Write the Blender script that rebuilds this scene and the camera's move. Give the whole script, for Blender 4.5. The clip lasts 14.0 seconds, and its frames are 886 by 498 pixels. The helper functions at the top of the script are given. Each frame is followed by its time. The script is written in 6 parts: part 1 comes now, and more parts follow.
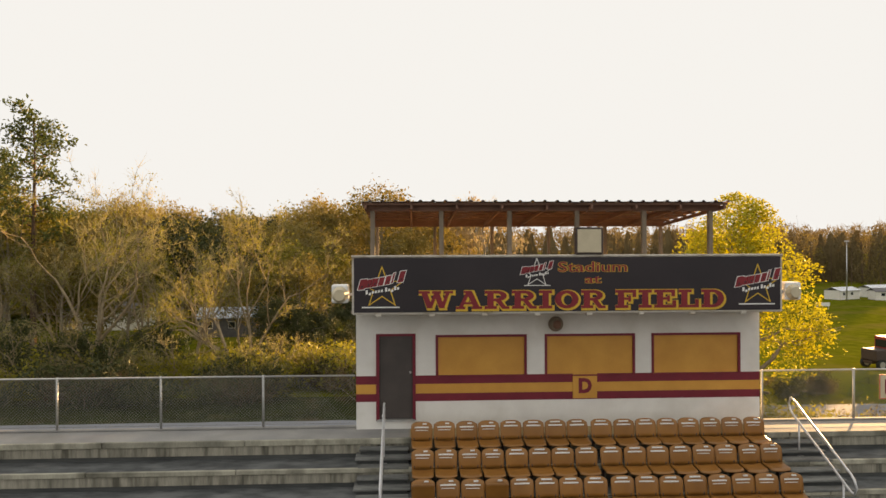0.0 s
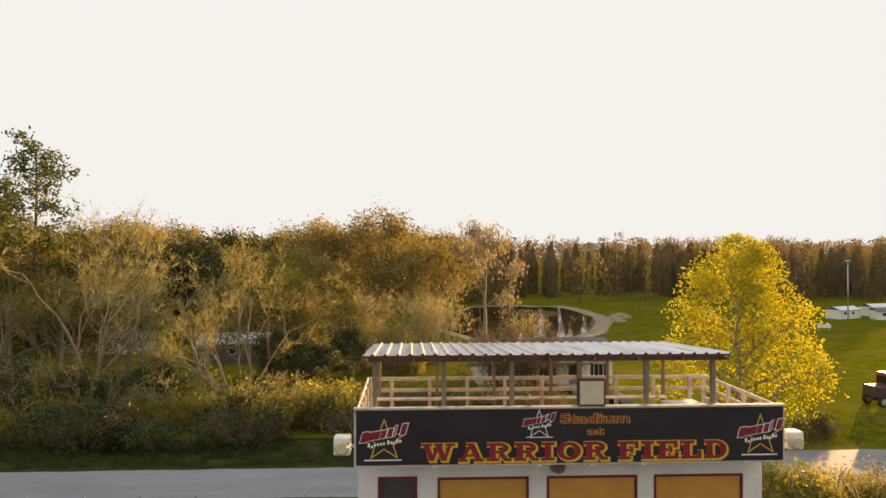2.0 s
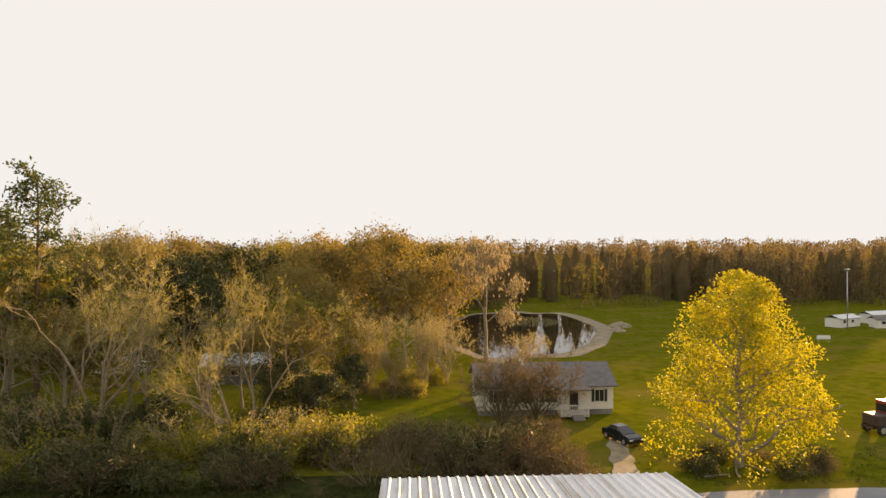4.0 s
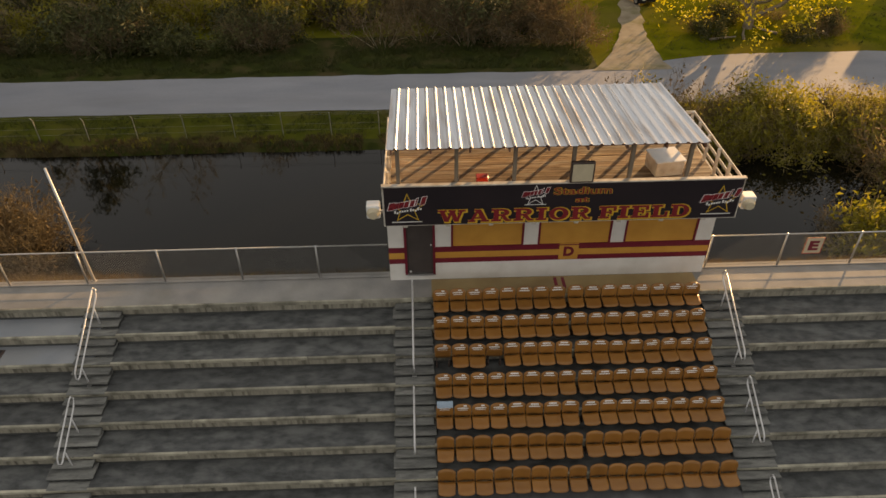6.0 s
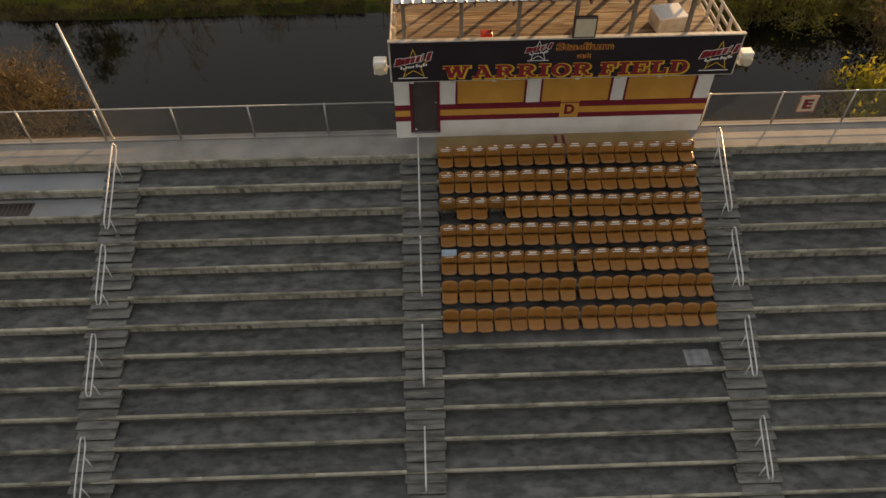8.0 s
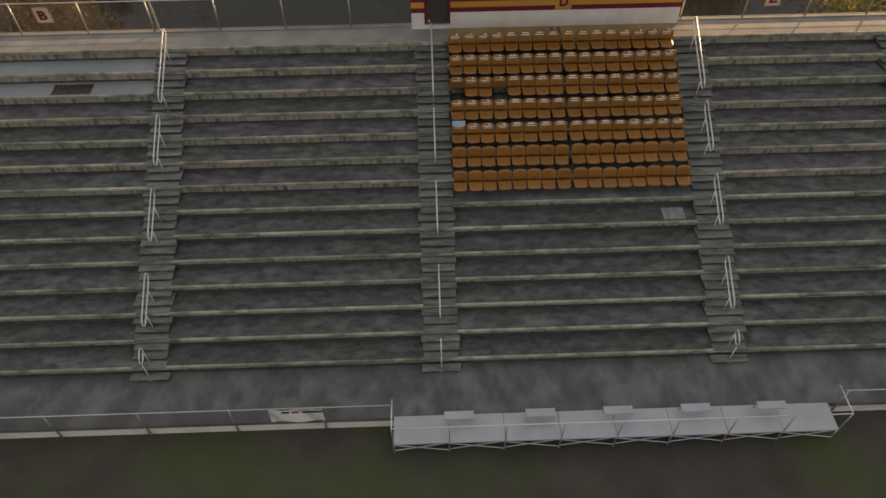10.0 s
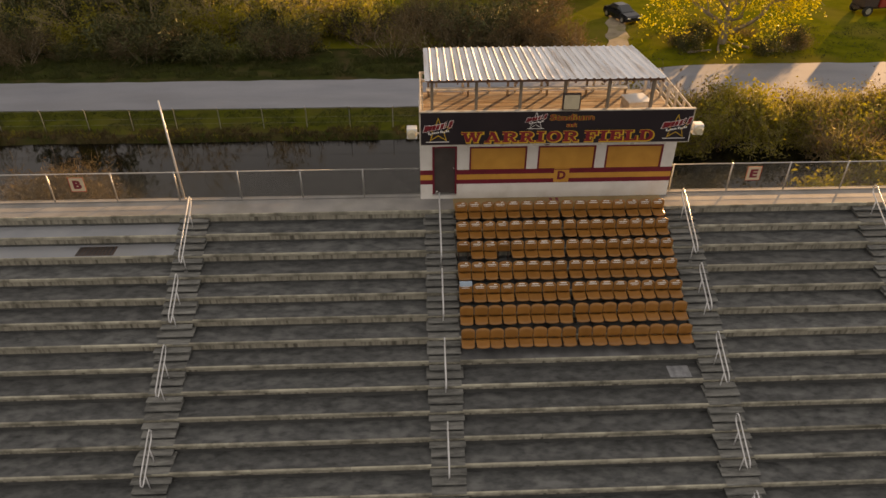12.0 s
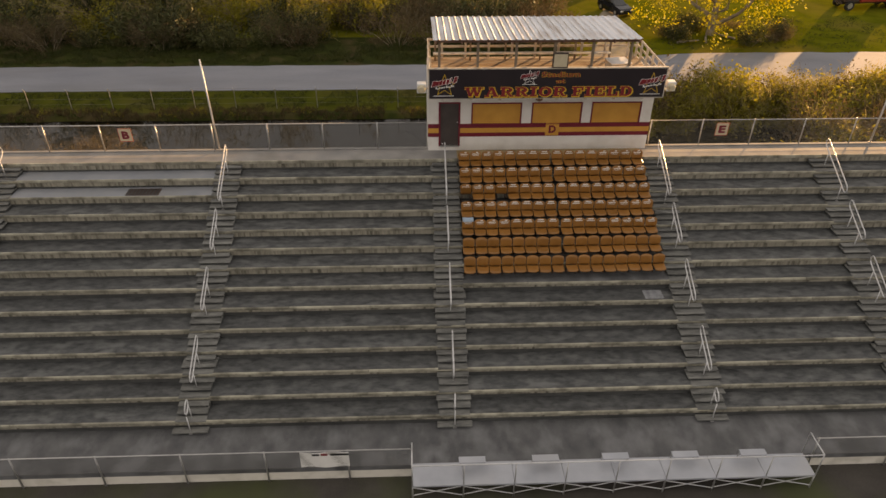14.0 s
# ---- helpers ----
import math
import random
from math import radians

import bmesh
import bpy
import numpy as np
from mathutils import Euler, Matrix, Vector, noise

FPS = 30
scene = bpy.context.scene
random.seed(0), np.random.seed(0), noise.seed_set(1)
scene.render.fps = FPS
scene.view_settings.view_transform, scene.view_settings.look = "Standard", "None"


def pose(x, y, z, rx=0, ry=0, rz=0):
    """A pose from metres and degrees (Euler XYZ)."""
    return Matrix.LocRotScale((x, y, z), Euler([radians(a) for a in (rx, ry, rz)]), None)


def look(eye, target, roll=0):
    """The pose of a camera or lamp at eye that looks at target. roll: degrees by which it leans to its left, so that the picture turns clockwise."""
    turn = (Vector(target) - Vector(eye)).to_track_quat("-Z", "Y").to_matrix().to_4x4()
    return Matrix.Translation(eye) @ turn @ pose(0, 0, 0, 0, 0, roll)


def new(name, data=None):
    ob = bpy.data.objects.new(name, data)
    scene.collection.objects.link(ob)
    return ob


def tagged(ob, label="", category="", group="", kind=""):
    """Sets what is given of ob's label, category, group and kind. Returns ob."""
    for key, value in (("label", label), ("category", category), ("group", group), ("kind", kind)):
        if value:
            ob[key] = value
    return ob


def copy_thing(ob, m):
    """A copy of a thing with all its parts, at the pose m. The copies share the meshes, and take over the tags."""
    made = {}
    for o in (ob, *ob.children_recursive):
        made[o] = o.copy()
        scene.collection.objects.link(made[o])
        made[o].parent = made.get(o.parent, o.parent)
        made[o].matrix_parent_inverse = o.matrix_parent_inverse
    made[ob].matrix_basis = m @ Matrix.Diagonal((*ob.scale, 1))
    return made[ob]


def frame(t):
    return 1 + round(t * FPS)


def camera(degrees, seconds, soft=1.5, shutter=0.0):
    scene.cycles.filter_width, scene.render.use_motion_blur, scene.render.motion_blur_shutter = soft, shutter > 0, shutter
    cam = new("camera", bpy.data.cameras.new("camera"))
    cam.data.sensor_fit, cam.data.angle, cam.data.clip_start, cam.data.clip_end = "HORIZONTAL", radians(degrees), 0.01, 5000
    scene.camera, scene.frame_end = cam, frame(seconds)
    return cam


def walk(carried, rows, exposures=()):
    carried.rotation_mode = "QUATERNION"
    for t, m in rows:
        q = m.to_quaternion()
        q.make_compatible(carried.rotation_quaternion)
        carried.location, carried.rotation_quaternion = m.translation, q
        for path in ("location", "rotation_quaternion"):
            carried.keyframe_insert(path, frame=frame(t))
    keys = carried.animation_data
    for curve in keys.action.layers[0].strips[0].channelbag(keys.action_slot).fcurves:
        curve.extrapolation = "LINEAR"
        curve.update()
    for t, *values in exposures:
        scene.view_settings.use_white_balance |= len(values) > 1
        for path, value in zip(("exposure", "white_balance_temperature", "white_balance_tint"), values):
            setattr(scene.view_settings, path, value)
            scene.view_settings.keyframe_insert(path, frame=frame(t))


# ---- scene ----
cam = camera(65.6, 14.0)
PATH = [
    (0, (0.255, 0.266, 4.526), (0.347, 2.263, 4.524), -0.2),
    (0.5, (0.26, 0.291, 5.352), (0.352, 2.289, 5.354), -0.2),
    (1, (0.266, 0.268, 6.333), (0.357, 2.266, 6.339), -0.2),
    (1.5, (0.252, 0.227, 7.226), (0.343, 2.225, 7.232), -0.1),
    (2, (0.216, 0.258, 8.064), (0.306, 2.256, 8.077), 0.0),
    (2.2, (0.186, 0.243, 8.327), (0.278, 2.241, 8.344), 0.0),
    (4.3, (-0.015, 0.008, 12.901), (0.075, 2.005, 12.886), -0.3),
    (4.5, (0.019, 0.037, 13.12), (0.107, 2.033, 13.034), -0.3),
    (5, (0.077, 0.015, 13.727), (0.155, 1.972, 13.319), -0.4),
    (5.5, (0.131, 0.151, 14.357), (0.191, 1.963, 13.514), -0.4),
    (6, (0.135, 0.063, 14.793), (0.177, 1.654, 13.583), -0.6),
    (6.5, (0.13, 0.099, 15.189), (0.159, 1.494, 13.756), -0.9),
    (7, (0.128, 0.028, 15.127), (0.153, 1.376, 13.65), -1.0),
    (7.5, (0.081, -0.339, 15.077), (0.107, 1.016, 13.606), -0.9),
    (8, (0.015, -1.248, 15.077), (0.041, 0.101, 13.601), -0.8),
    (8.5, (-0.088, -2.575, 15.017), (-0.062, -1.229, 13.538), -0.7),
    (9, (-0.216, -4.28, 14.948), (-0.193, -2.952, 13.452), -0.6),
    (9.2, (-0.283, -4.94, 14.961), (-0.261, -3.647, 13.435), -0.7),
    (11.3, (-1.159, -7.049, 14.945), (-1.1027, -5.6178, 13.5488), 0.05),
    (11.5, (-1.203, -7.151, 14.896), (-1.1418, -5.638, 13.5892), 0.05),
    (12, (-1.204, -7.442, 14.721), (-1.1399, -5.7933, 13.5901), 0.11),
    (12.5, (-1.191, -7.818, 14.595), (-1.13, -6.149, 13.4949), 0.06),
    (13, (-1.272, -8.688, 14.557), (-1.2107, -7.017, 13.4604), 0.22),
    (13.5, (-1.477, -10.224, 14.594), (-1.4094, -8.5575, 13.4895), 0.38),
    (14, (-1.685, -12.176, 14.59), (-1.6152, -10.522, 13.4673), 0.44),
]
EXPOSURES = [(0.0, 1.64, 10000, 22), (2.2, 1.62, 10000, 23), (5.0, 1.6, 10300, 24), (6.0, 1.12, 10400, 24), (7.5, 0.97, 10300, 24), (9.0, 0.95, 9700, 23), (11.3, 1.08, 10600, 28), (12.5, 1.3, 11600, 30), (14.0, 1.32, 11000, 29)]
walk(cam, [(t, look(eye, target, roll)) for t, eye, target, roll in PATH], EXPOSURES)

# ---- light ----
SUN_AZ, SUN_EL = 38.0, 6.6  # degrees right of +y, and up
world = bpy.data.worlds.new("sky")
scene.world = world
world.use_nodes = True
wn = world.node_tree
sky = wn.nodes.new("ShaderNodeTexSky")
sky.sky_type = "NISHITA"
sky.sun_disc = False
sky.sun_elevation = radians(SUN_EL)
sky.sun_rotation = radians(SUN_AZ)
sky.altitude, sky.air_density, sky.dust_density, sky.ozone_density = 50, 0.8, 2.5, 1.0
bg = wn.nodes["Background"]
bg.inputs["Strength"].default_value = 0.075
# thin bright evening haze over the clear sky
haze = wn.nodes.new("ShaderNodeMix")
haze.data_type, haze.blend_type = "RGBA", "ADD"
haze.inputs["Factor"].default_value = 1.0
haze.inputs["B"].default_value = (2.55, 3.15, 3.85, 1)
pale = wn.nodes.new("ShaderNodeHueSaturation")
pale.inputs["Saturation"].default_value = 0.45
wn.links.new(sky.outputs[0], pale.inputs["Color"])
wn.links.new(pale.outputs[0], haze.inputs["A"])
veil = wn.nodes.new("ShaderNodeMix")
veil.data_type, veil.blend_type = "RGBA", "DARKEN"
veil.inputs["Factor"].default_value = 1.0
veil.inputs["B"].default_value = (3.02, 3.95, 4.95, 1)
wn.links.new(haze.outputs["Result"], veil.inputs["A"])
wn.links.new(veil.outputs["Result"], bg.inputs["Color"])
sun_data = bpy.data.lights.new("sun", "SUN")
sun_data.energy, sun_data.angle, sun_data.color = 5.0, radians(0.6), (1.0, 0.74, 0.42)
sun = new("sun", sun_data)
az, el = radians(SUN_AZ), radians(SUN_EL)
sun.matrix_world = look((0, 0, 60), (-math.sin(az) * math.cos(el) * 100, -math.cos(az) * math.cos(el) * 100, 60 - math.sin(el) * 100))

# ---- materials ----


def surf(name, c1, c2, scale=3.0, rough=0.8, bump=0.15, fine=40.0, metal=0.0, stain=None, stain_scale=0.5,
         stain_amount=0.5, stretch=(1, 1, 1), spread=0.0, translucent=0.0, local=False):
    """A rough surface in two tones, with fine grain, larger stains and relief."""
    m = bpy.data.materials.new(name)
    m.use_nodes = True
    nt = m.node_tree
    n, k = nt.nodes, nt.links
    b = n["Principled BSDF"]
    if local:
        vec = n.new("ShaderNodeTexCoord").outputs["Object"]
    else:
        vec = n.new("ShaderNodeNewGeometry").outputs["Position"]
    mp = n.new("ShaderNodeMapping")
    mp.inputs["Scale"].default_value = stretch
    k.new(vec, mp.inputs[0])

    def cloud(sc, det=4.0):
        t = n.new("ShaderNodeTexNoise")
        t.inputs["Scale"].default_value, t.inputs["Detail"].default_value = sc, det
        k.new(mp.outputs[0], t.inputs["Vector"])
        return t

    def ramp(src, lo, hi):
        r = n.new("ShaderNodeMapRange")
        r.inputs["From Min"].default_value, r.inputs["From Max"].default_value = lo, hi
        k.new(src, r.inputs["Value"])
        return r.outputs[0]

    def mix(f, a, c):
        x = n.new("ShaderNodeMix")
        x.data_type = "RGBA"
        if isinstance(f, float):
            x.inputs["Factor"].default_value = f
        else:
            k.new(f, x.inputs["Factor"])
        for v, s in ((a, x.inputs["A"]), (c, x.inputs["B"])):
            if isinstance(v, tuple):
                s.default_value = (*v, 1)
            else:
                k.new(v, s)
        return x.outputs["Result"]

    one, two = cloud(scale), cloud(fine, 3.0)
    both = n.new("ShaderNodeMath")
    both.operation = "MULTIPLY_ADD"
    k.new(two.outputs[0], both.inputs[0])
    both.inputs[1].default_value = 0.4
    k.new(one.outputs[0], both.inputs[2])
    colour = mix(ramp(both.outputs[0], 0.45, 0.95), c1, c2)
    if stain:
        st = cloud(stain_scale, 6.0)
        f = n.new("ShaderNodeMath")
        f.operation = "MULTIPLY"
        k.new(ramp(st.outputs[0], 0.48, 0.68), f.inputs[0])
        f.inputs[1].default_value = stain_amount
        colour = mix(f.outputs[0], colour, stain)
    if spread:
        info = n.new("ShaderNodeObjectInfo")
        hs = n.new("ShaderNodeHueSaturation")
        k.new(ramp(info.outputs["Random"], 0.0, 1.0), hs.inputs["Fac"])
        v = n.new("ShaderNodeMapRange")
        v.inputs["To Min"].default_value, v.inputs["To Max"].default_value = 1 - spread, 1 + spread
        k.new(info.outputs["Random"], v.inputs["Value"])
        k.new(v.outputs[0], hs.inputs["Value"])
        hs.inputs["Fac"].default_value = 1
        nt.links.remove(hs.inputs["Fac"].links[0])
        k.new(colour, hs.inputs["Color"])
        colour = hs.outputs[0]
    k.new(colour, b.inputs["Base Color"])
    b.inputs["Roughness"].default_value, b.inputs["Metallic"].default_value = rough, metal
    if rough >= 0.9:
        b.inputs["Specular IOR Level"].default_value = 0.08 if rough < 1 else 0.0
    if bump:
        bp = n.new("ShaderNodeBump")
        bp.inputs["Strength"].default_value, bp.inputs["Distance"].default_value = bump, 0.02
        k.new(both.outputs[0], bp.inputs["Height"])
        k.new(bp.outputs[0], b.inputs["Normal"])
    if translucent:
        tr = n.new("ShaderNodeBsdfTranslucent")
        k.new(colour, tr.inputs["Color"])
        ms = n.new("ShaderNodeMixShader")
        ms.inputs[0].default_value = translucent
        k.new(b.outputs[0], ms.inputs[1])
        k.new(tr.outputs[0], ms.inputs[2])
        k.new(ms.outputs[0], n["Material Output"].inputs["Surface"])
    return m


M_tread = surf("dark_weathered_concrete", (0.026, 0.0295, 0.031), (0.094, 0.102, 0.103), 3.2, 0.72, 0.5, 55, stain=(0.15, 0.158, 0.157), stain_scale=1.7, stain_amount=0.65, stretch=(0.8, 1.5, 1), spread=0.16)
M_riser = surf("stained_concrete_edge", (0.2, 0.195, 0.155), (0.42, 0.4, 0.32), 1.6, 0.85, 0.4, 25, stain=(0.085, 0.08, 0.06), stain_scale=1.0, stain_amount=0.85, stretch=(1.2, 1, 0.6), spread=0.22)
M_face = surf("pale_streaked_riser", (0.19, 0.18, 0.145), (0.36, 0.335, 0.27), 3.0, 0.85, 0.4, 25, stain=(0.06, 0.055, 0.04), stain_scale=2.2, stain_amount=0.85, stretch=(2.6, 1, 0.35))
# dark tone that carries shade: on grimy riser feet and on stair block fronts
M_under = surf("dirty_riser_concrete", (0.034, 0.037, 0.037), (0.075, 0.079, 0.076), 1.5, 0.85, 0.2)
M_deck = surf("pale_concrete", (0.2, 0.2, 0.2), (0.3, 0.29, 0.27), 1.0, 0.85, 0.2, 30, stain=(0.14, 0.14, 0.13), stain_scale=0.6, stain_amount=0.5)
M_bluegrey = surf("painted_bluegrey_concrete", (0.2, 0.225, 0.25), (0.28, 0.3, 0.32), 1.0, 0.7, 0.15, 30, stain=(0.16, 0.16, 0.15), stain_amount=0.4)
M_walk = surf("walkway_concrete", (0.06, 0.064, 0.068), (0.13, 0.135, 0.138), 1.6, 0.75, 0.3, 40, stain=(0.2, 0.21, 0.22), stain_scale=0.8, stain_amount=0.5, stretch=(1.1, 0.7, 1))
M_stair = surf("grey_stair_concrete", (0.09, 0.096, 0.094), (0.21, 0.215, 0.2), 2.5, 0.85, 0.4, 25, stain=(0.05, 0.052, 0.05), stain_scale=3, stain_amount=0.75, stretch=(0.5, 2.0, 1.5), spread=0.2)
M_white_wall = surf("white_painted_block", (0.68, 0.66, 0.62), (0.78, 0.77, 0.73), 1.5, 0.6, 0.08, 30, stain=(0.5, 0.47, 0.4), stain_scale=1.1, stain_amount=0.35)
M_maroon = surf("maroon_paint", (0.16, 0.008, 0.022), (0.22, 0.014, 0.03), 2, 0.5, 0.05)
M_gold = surf("gold_paint", (0.56, 0.25, 0.045), (0.68, 0.33, 0.065), 1.5, 0.55, 0.05, stain=(0.5, 0.22, 0.05), stain_amount=0.4)
M_door = surf("dark_brown_door", (0.05, 0.04, 0.038), (0.075, 0.06, 0.055), 2, 0.45, 0.05)
M_sign = surf("black_vinyl_banner", (0.012, 0.008, 0.012), (0.022, 0.014, 0.018), 1.0, 0.45, 0.05)
M_red = surf("red_print", (0.2, 0.01, 0.017), (0.27, 0.015, 0.022), 3, 0.5, 0.0)
M_yellow = surf("gold_print", (0.62, 0.36, 0.03), (0.7, 0.42, 0.05), 3, 0.5, 0.0)
M_whitep = surf("white_print", (0.7, 0.7, 0.68), (0.8, 0.8, 0.78), 3, 0.5, 0.0)
M_wood_white = surf("flaking_white_timber", (0.5, 0.46, 0.4), (0.68, 0.64, 0.57), 6, 0.7, 0.2, stain=(0.3, 0.22, 0.14), stain_scale=3, stain_amount=0.7)
M_post = surf("weathered_timber_post", (0.17, 0.13, 0.095), (0.27, 0.21, 0.15), 4, 0.8, 0.3, stretch=(3, 3, 0.5))
M_plank = surf("deck_plank", (0.15, 0.095, 0.06), (0.36, 0.25, 0.16), 2, 0.85, 0.3, stain=(0.48, 0.42, 0.33), stain_scale=1.6, stain_amount=0.7, stretch=(0.5, 3, 3), spread=0.35)
M_rafter = surf("red_brown_rafter", (0.17, 0.085, 0.06), (0.25, 0.13, 0.09), 3, 0.8, 0.2)
M_tin = surf("galvanised_sheet", (0.48, 0.51, 0.55), (0.66, 0.68, 0.7), 1.5, 0.27, 0.05, 20, metal=1.0, stain=(0.3, 0.22, 0.16), stain_scale=1.2, stain_amount=0.6, stretch=(2.5, 0.3, 1), spread=0.1)
M_galv = surf("galvanised_pipe", (0.42, 0.42, 0.42), (0.56, 0.56, 0.55), 6, 0.4, 0.05, metal=0.7)
M_alu = surf("white_handrail", (0.55, 0.56, 0.57), (0.68, 0.69, 0.7), 6, 0.4, 0.03, metal=0.3)
M_wire = surf("fence_wire", (0.2, 0.2, 0.19), (0.3, 0.3, 0.28), 6, 0.55, 0.0, metal=0.6)
M_seat = surf("brown_plastic_seat", (0.25, 0.1, 0.022), (0.31, 0.13, 0.03), 3, 0.38, 0.04, stain=(0.25, 0.1, 0.025), stain_scale=4, stain_amount=0.4, spread=0.1)
M_bracket = surf("dark_seat_bracket", (0.05, 0.035, 0.03), (0.08, 0.05, 0.04), 5, 0.6, 0.1)
M_tanfloor = surf("tan_painted_floor", (0.3, 0.2, 0.09), (0.38, 0.27, 0.13), 1.5, 0.7, 0.1, stain=(0.2, 0.14, 0.08))
M_platform = surf("aluminium_platform", (0.33, 0.36, 0.4), (0.43, 0.46, 0.5), 1.2, 0.5, 0.05, metal=0.25, stain=(0.4, 0.41, 0.42), stain_amount=0.5)
M_frontwall = surf("cream_painted_wall", (0.66, 0.63, 0.56), (0.78, 0.75, 0.68), 1.5, 0.75, 0.1, stain=(0.35, 0.33, 0.27), stain_scale=1.5, stain_amount=0.5)
M_field = surf("dark_track", (0.05, 0.046, 0.042), (0.085, 0.078, 0.07), 0.6, 0.9, 0.2, 20, stain=(0.07, 0.09, 0.03), stain_scale=0.25, stain_amount=0.6)
M_grass = surf("spring_grass", (0.065, 0.08, 0.007), (0.14, 0.14, 0.014), 0.5, 1.0, 0.6, 9, stain=(0.16, 0.125, 0.03), stain_scale=0.12, stain_amount=0.7)
M_verge = surf("olive_verge_grass", (0.035, 0.045, 0.007), (0.085, 0.09, 0.014), 0.6, 1.0, 0.6, 9, stain=(0.09, 0.07, 0.03), stain_scale=0.2, stain_amount=0.6)
M_bank_shade = surf("weedy_bank", (0.016, 0.022, 0.005), (0.038, 0.048, 0.009), 0.8, 0.95, 0.8, 7, stain=(0.07, 0.05, 0.025), stain_scale=0.4, stain_amount=0.8)
M_road = surf("worn_grey_road", (0.175, 0.19, 0.22), (0.245, 0.26, 0.29), 0.4, 0.85, 0.15, 14, stain=(0.17, 0.175, 0.19), stain_scale=0.25, stain_amount=0.5, stretch=(0.3, 1, 1))
M_dirt = surf("pale_dirt_drive", (0.22, 0.18, 0.13), (0.34, 0.29, 0.22), 0.7, 0.95, 0.3, 12, stain=(0.12, 0.12, 0.04), stain_scale=0.5, stain_amount=0.6)
M_bark = surf("grey_bark", (0.2, 0.165, 0.125), (0.36, 0.31, 0.24), 3, 0.9, 0.4, 30, spread=0.2)
M_twig = surf("grey_twigs", (0.28, 0.24, 0.115), (0.45, 0.385, 0.19), 1, 0.9, 0.0, spread=0.25, translucent=0.45)
M_palebark = surf("pale_sunlit_bark", (0.2, 0.15, 0.095), (0.36, 0.285, 0.19), 3, 0.9, 0.3, 30, spread=0.2)
M_pinebark = surf("pine_bark", (0.1, 0.065, 0.045), (0.17, 0.11, 0.08), 3, 0.9, 0.4)
L_yellow = surf("yellow_spring_leaves", (0.33, 0.3, 0.02), (0.54, 0.47, 0.045), 0.8, 0.6, 0.0, 6, translucent=0.45)
L_dark = surf("dark_evergreen_leaves", (0.035, 0.045, 0.012), (0.085, 0.09, 0.022), 0.8, 0.7, 0.0, 6, spread=0.3, translucent=0.2)
L_olive = surf("olive_leaves", (0.13, 0.125, 0.018), (0.27, 0.23, 0.035), 0.6, 0.6, 0.0, 6, spread=0.3, translucent=0.55)
L_brown = surf("brown_budding_leaves", (0.17, 0.125, 0.03), (0.3, 0.22, 0.05), 0.6, 0.7, 0.0, 6, spread=0.2, translucent=0.4)
L_far = surf("distant_brown_wood", (0.13, 0.1, 0.052), (0.23, 0.17, 0.085), 0.1, 0.9, 0.0, 1.5, translucent=0.35)
L_verge = surf("dark_verge_grass", (0.03, 0.045, 0.008), (0.075, 0.085, 0.014), 0.5, 0.8, 0.0, 4, translucent=0.3)
L_lime = surf("yellow_green_leaves", (0.2, 0.19, 0.02), (0.36, 0.31, 0.035), 0.7, 0.6, 0.0, 6, spread=0.2, translucent=0.45)
L_brush = surf("dull_brown_brush", (0.075, 0.05, 0.022), (0.15, 0.1, 0.045), 0.7, 0.8, 0.0, 6, spread=0.3, translucent=0.3)
M_brush = surf("brown_brush_twigs", (0.11, 0.085, 0.05), (0.2, 0.155, 0.09), 1, 0.9, 0.0, spread=0.25, translucent=0.3)
L_moss = surf("pale_hanging_moss", (0.22, 0.17, 0.1), (0.34, 0.27, 0.17), 0.7, 0.8, 0.0, 6, translucent=0.4)
L_pine = surf("pine_needles", (0.06, 0.085, 0.018), (0.12, 0.14, 0.03), 0.8, 0.6, 0.0, 6, translucent=0.3)
M_siding = surf("white_vinyl_siding", (0.7, 0.68, 0.62), (0.82, 0.8, 0.74), 1, 0.6, 0.05, stretch=(1, 1, 6))
M_shingle = surf("grey_shingles", (0.1, 0.095, 0.1), (0.17, 0.16, 0.16), 1.5, 0.85, 0.2, 12)
M_bluetin = surf("bluish_tin_roof", (0.3, 0.36, 0.42), (0.42, 0.47, 0.52), 1, 0.5, 0.1, metal=0.3)
M_dark = surf("dark_opening", (0.015, 0.015, 0.018), (0.03, 0.03, 0.032), 2, 0.3, 0.0)
M_car = surf("dark_car_paint", (0.02, 0.022, 0.027), (0.03, 0.032, 0.037), 2, 0.2, 0.0, metal=0.4)
M_truckred = surf("faded_red_paint", (0.3, 0.03, 0.025), (0.38, 0.045, 0.03), 2, 0.4, 0.05)
M_rubber = surf("tyre_rubber", (0.015, 0.015, 0.015), (0.025, 0.025, 0.025), 6, 0.8, 0.1)
M_cream = surf("cream_lamp_face", (0.5, 0.43, 0.3), (0.6, 0.52, 0.37), 4, 0.4, 0.02)
M_blue = surf("pale_blue_cloth", (0.25, 0.36, 0.46), (0.34, 0.45, 0.55), 5, 0.8, 0.1)
M_redp = surf("red_plastic", (0.5, 0.03, 0.02), (0.6, 0.05, 0.03), 4, 0.4, 0.02)


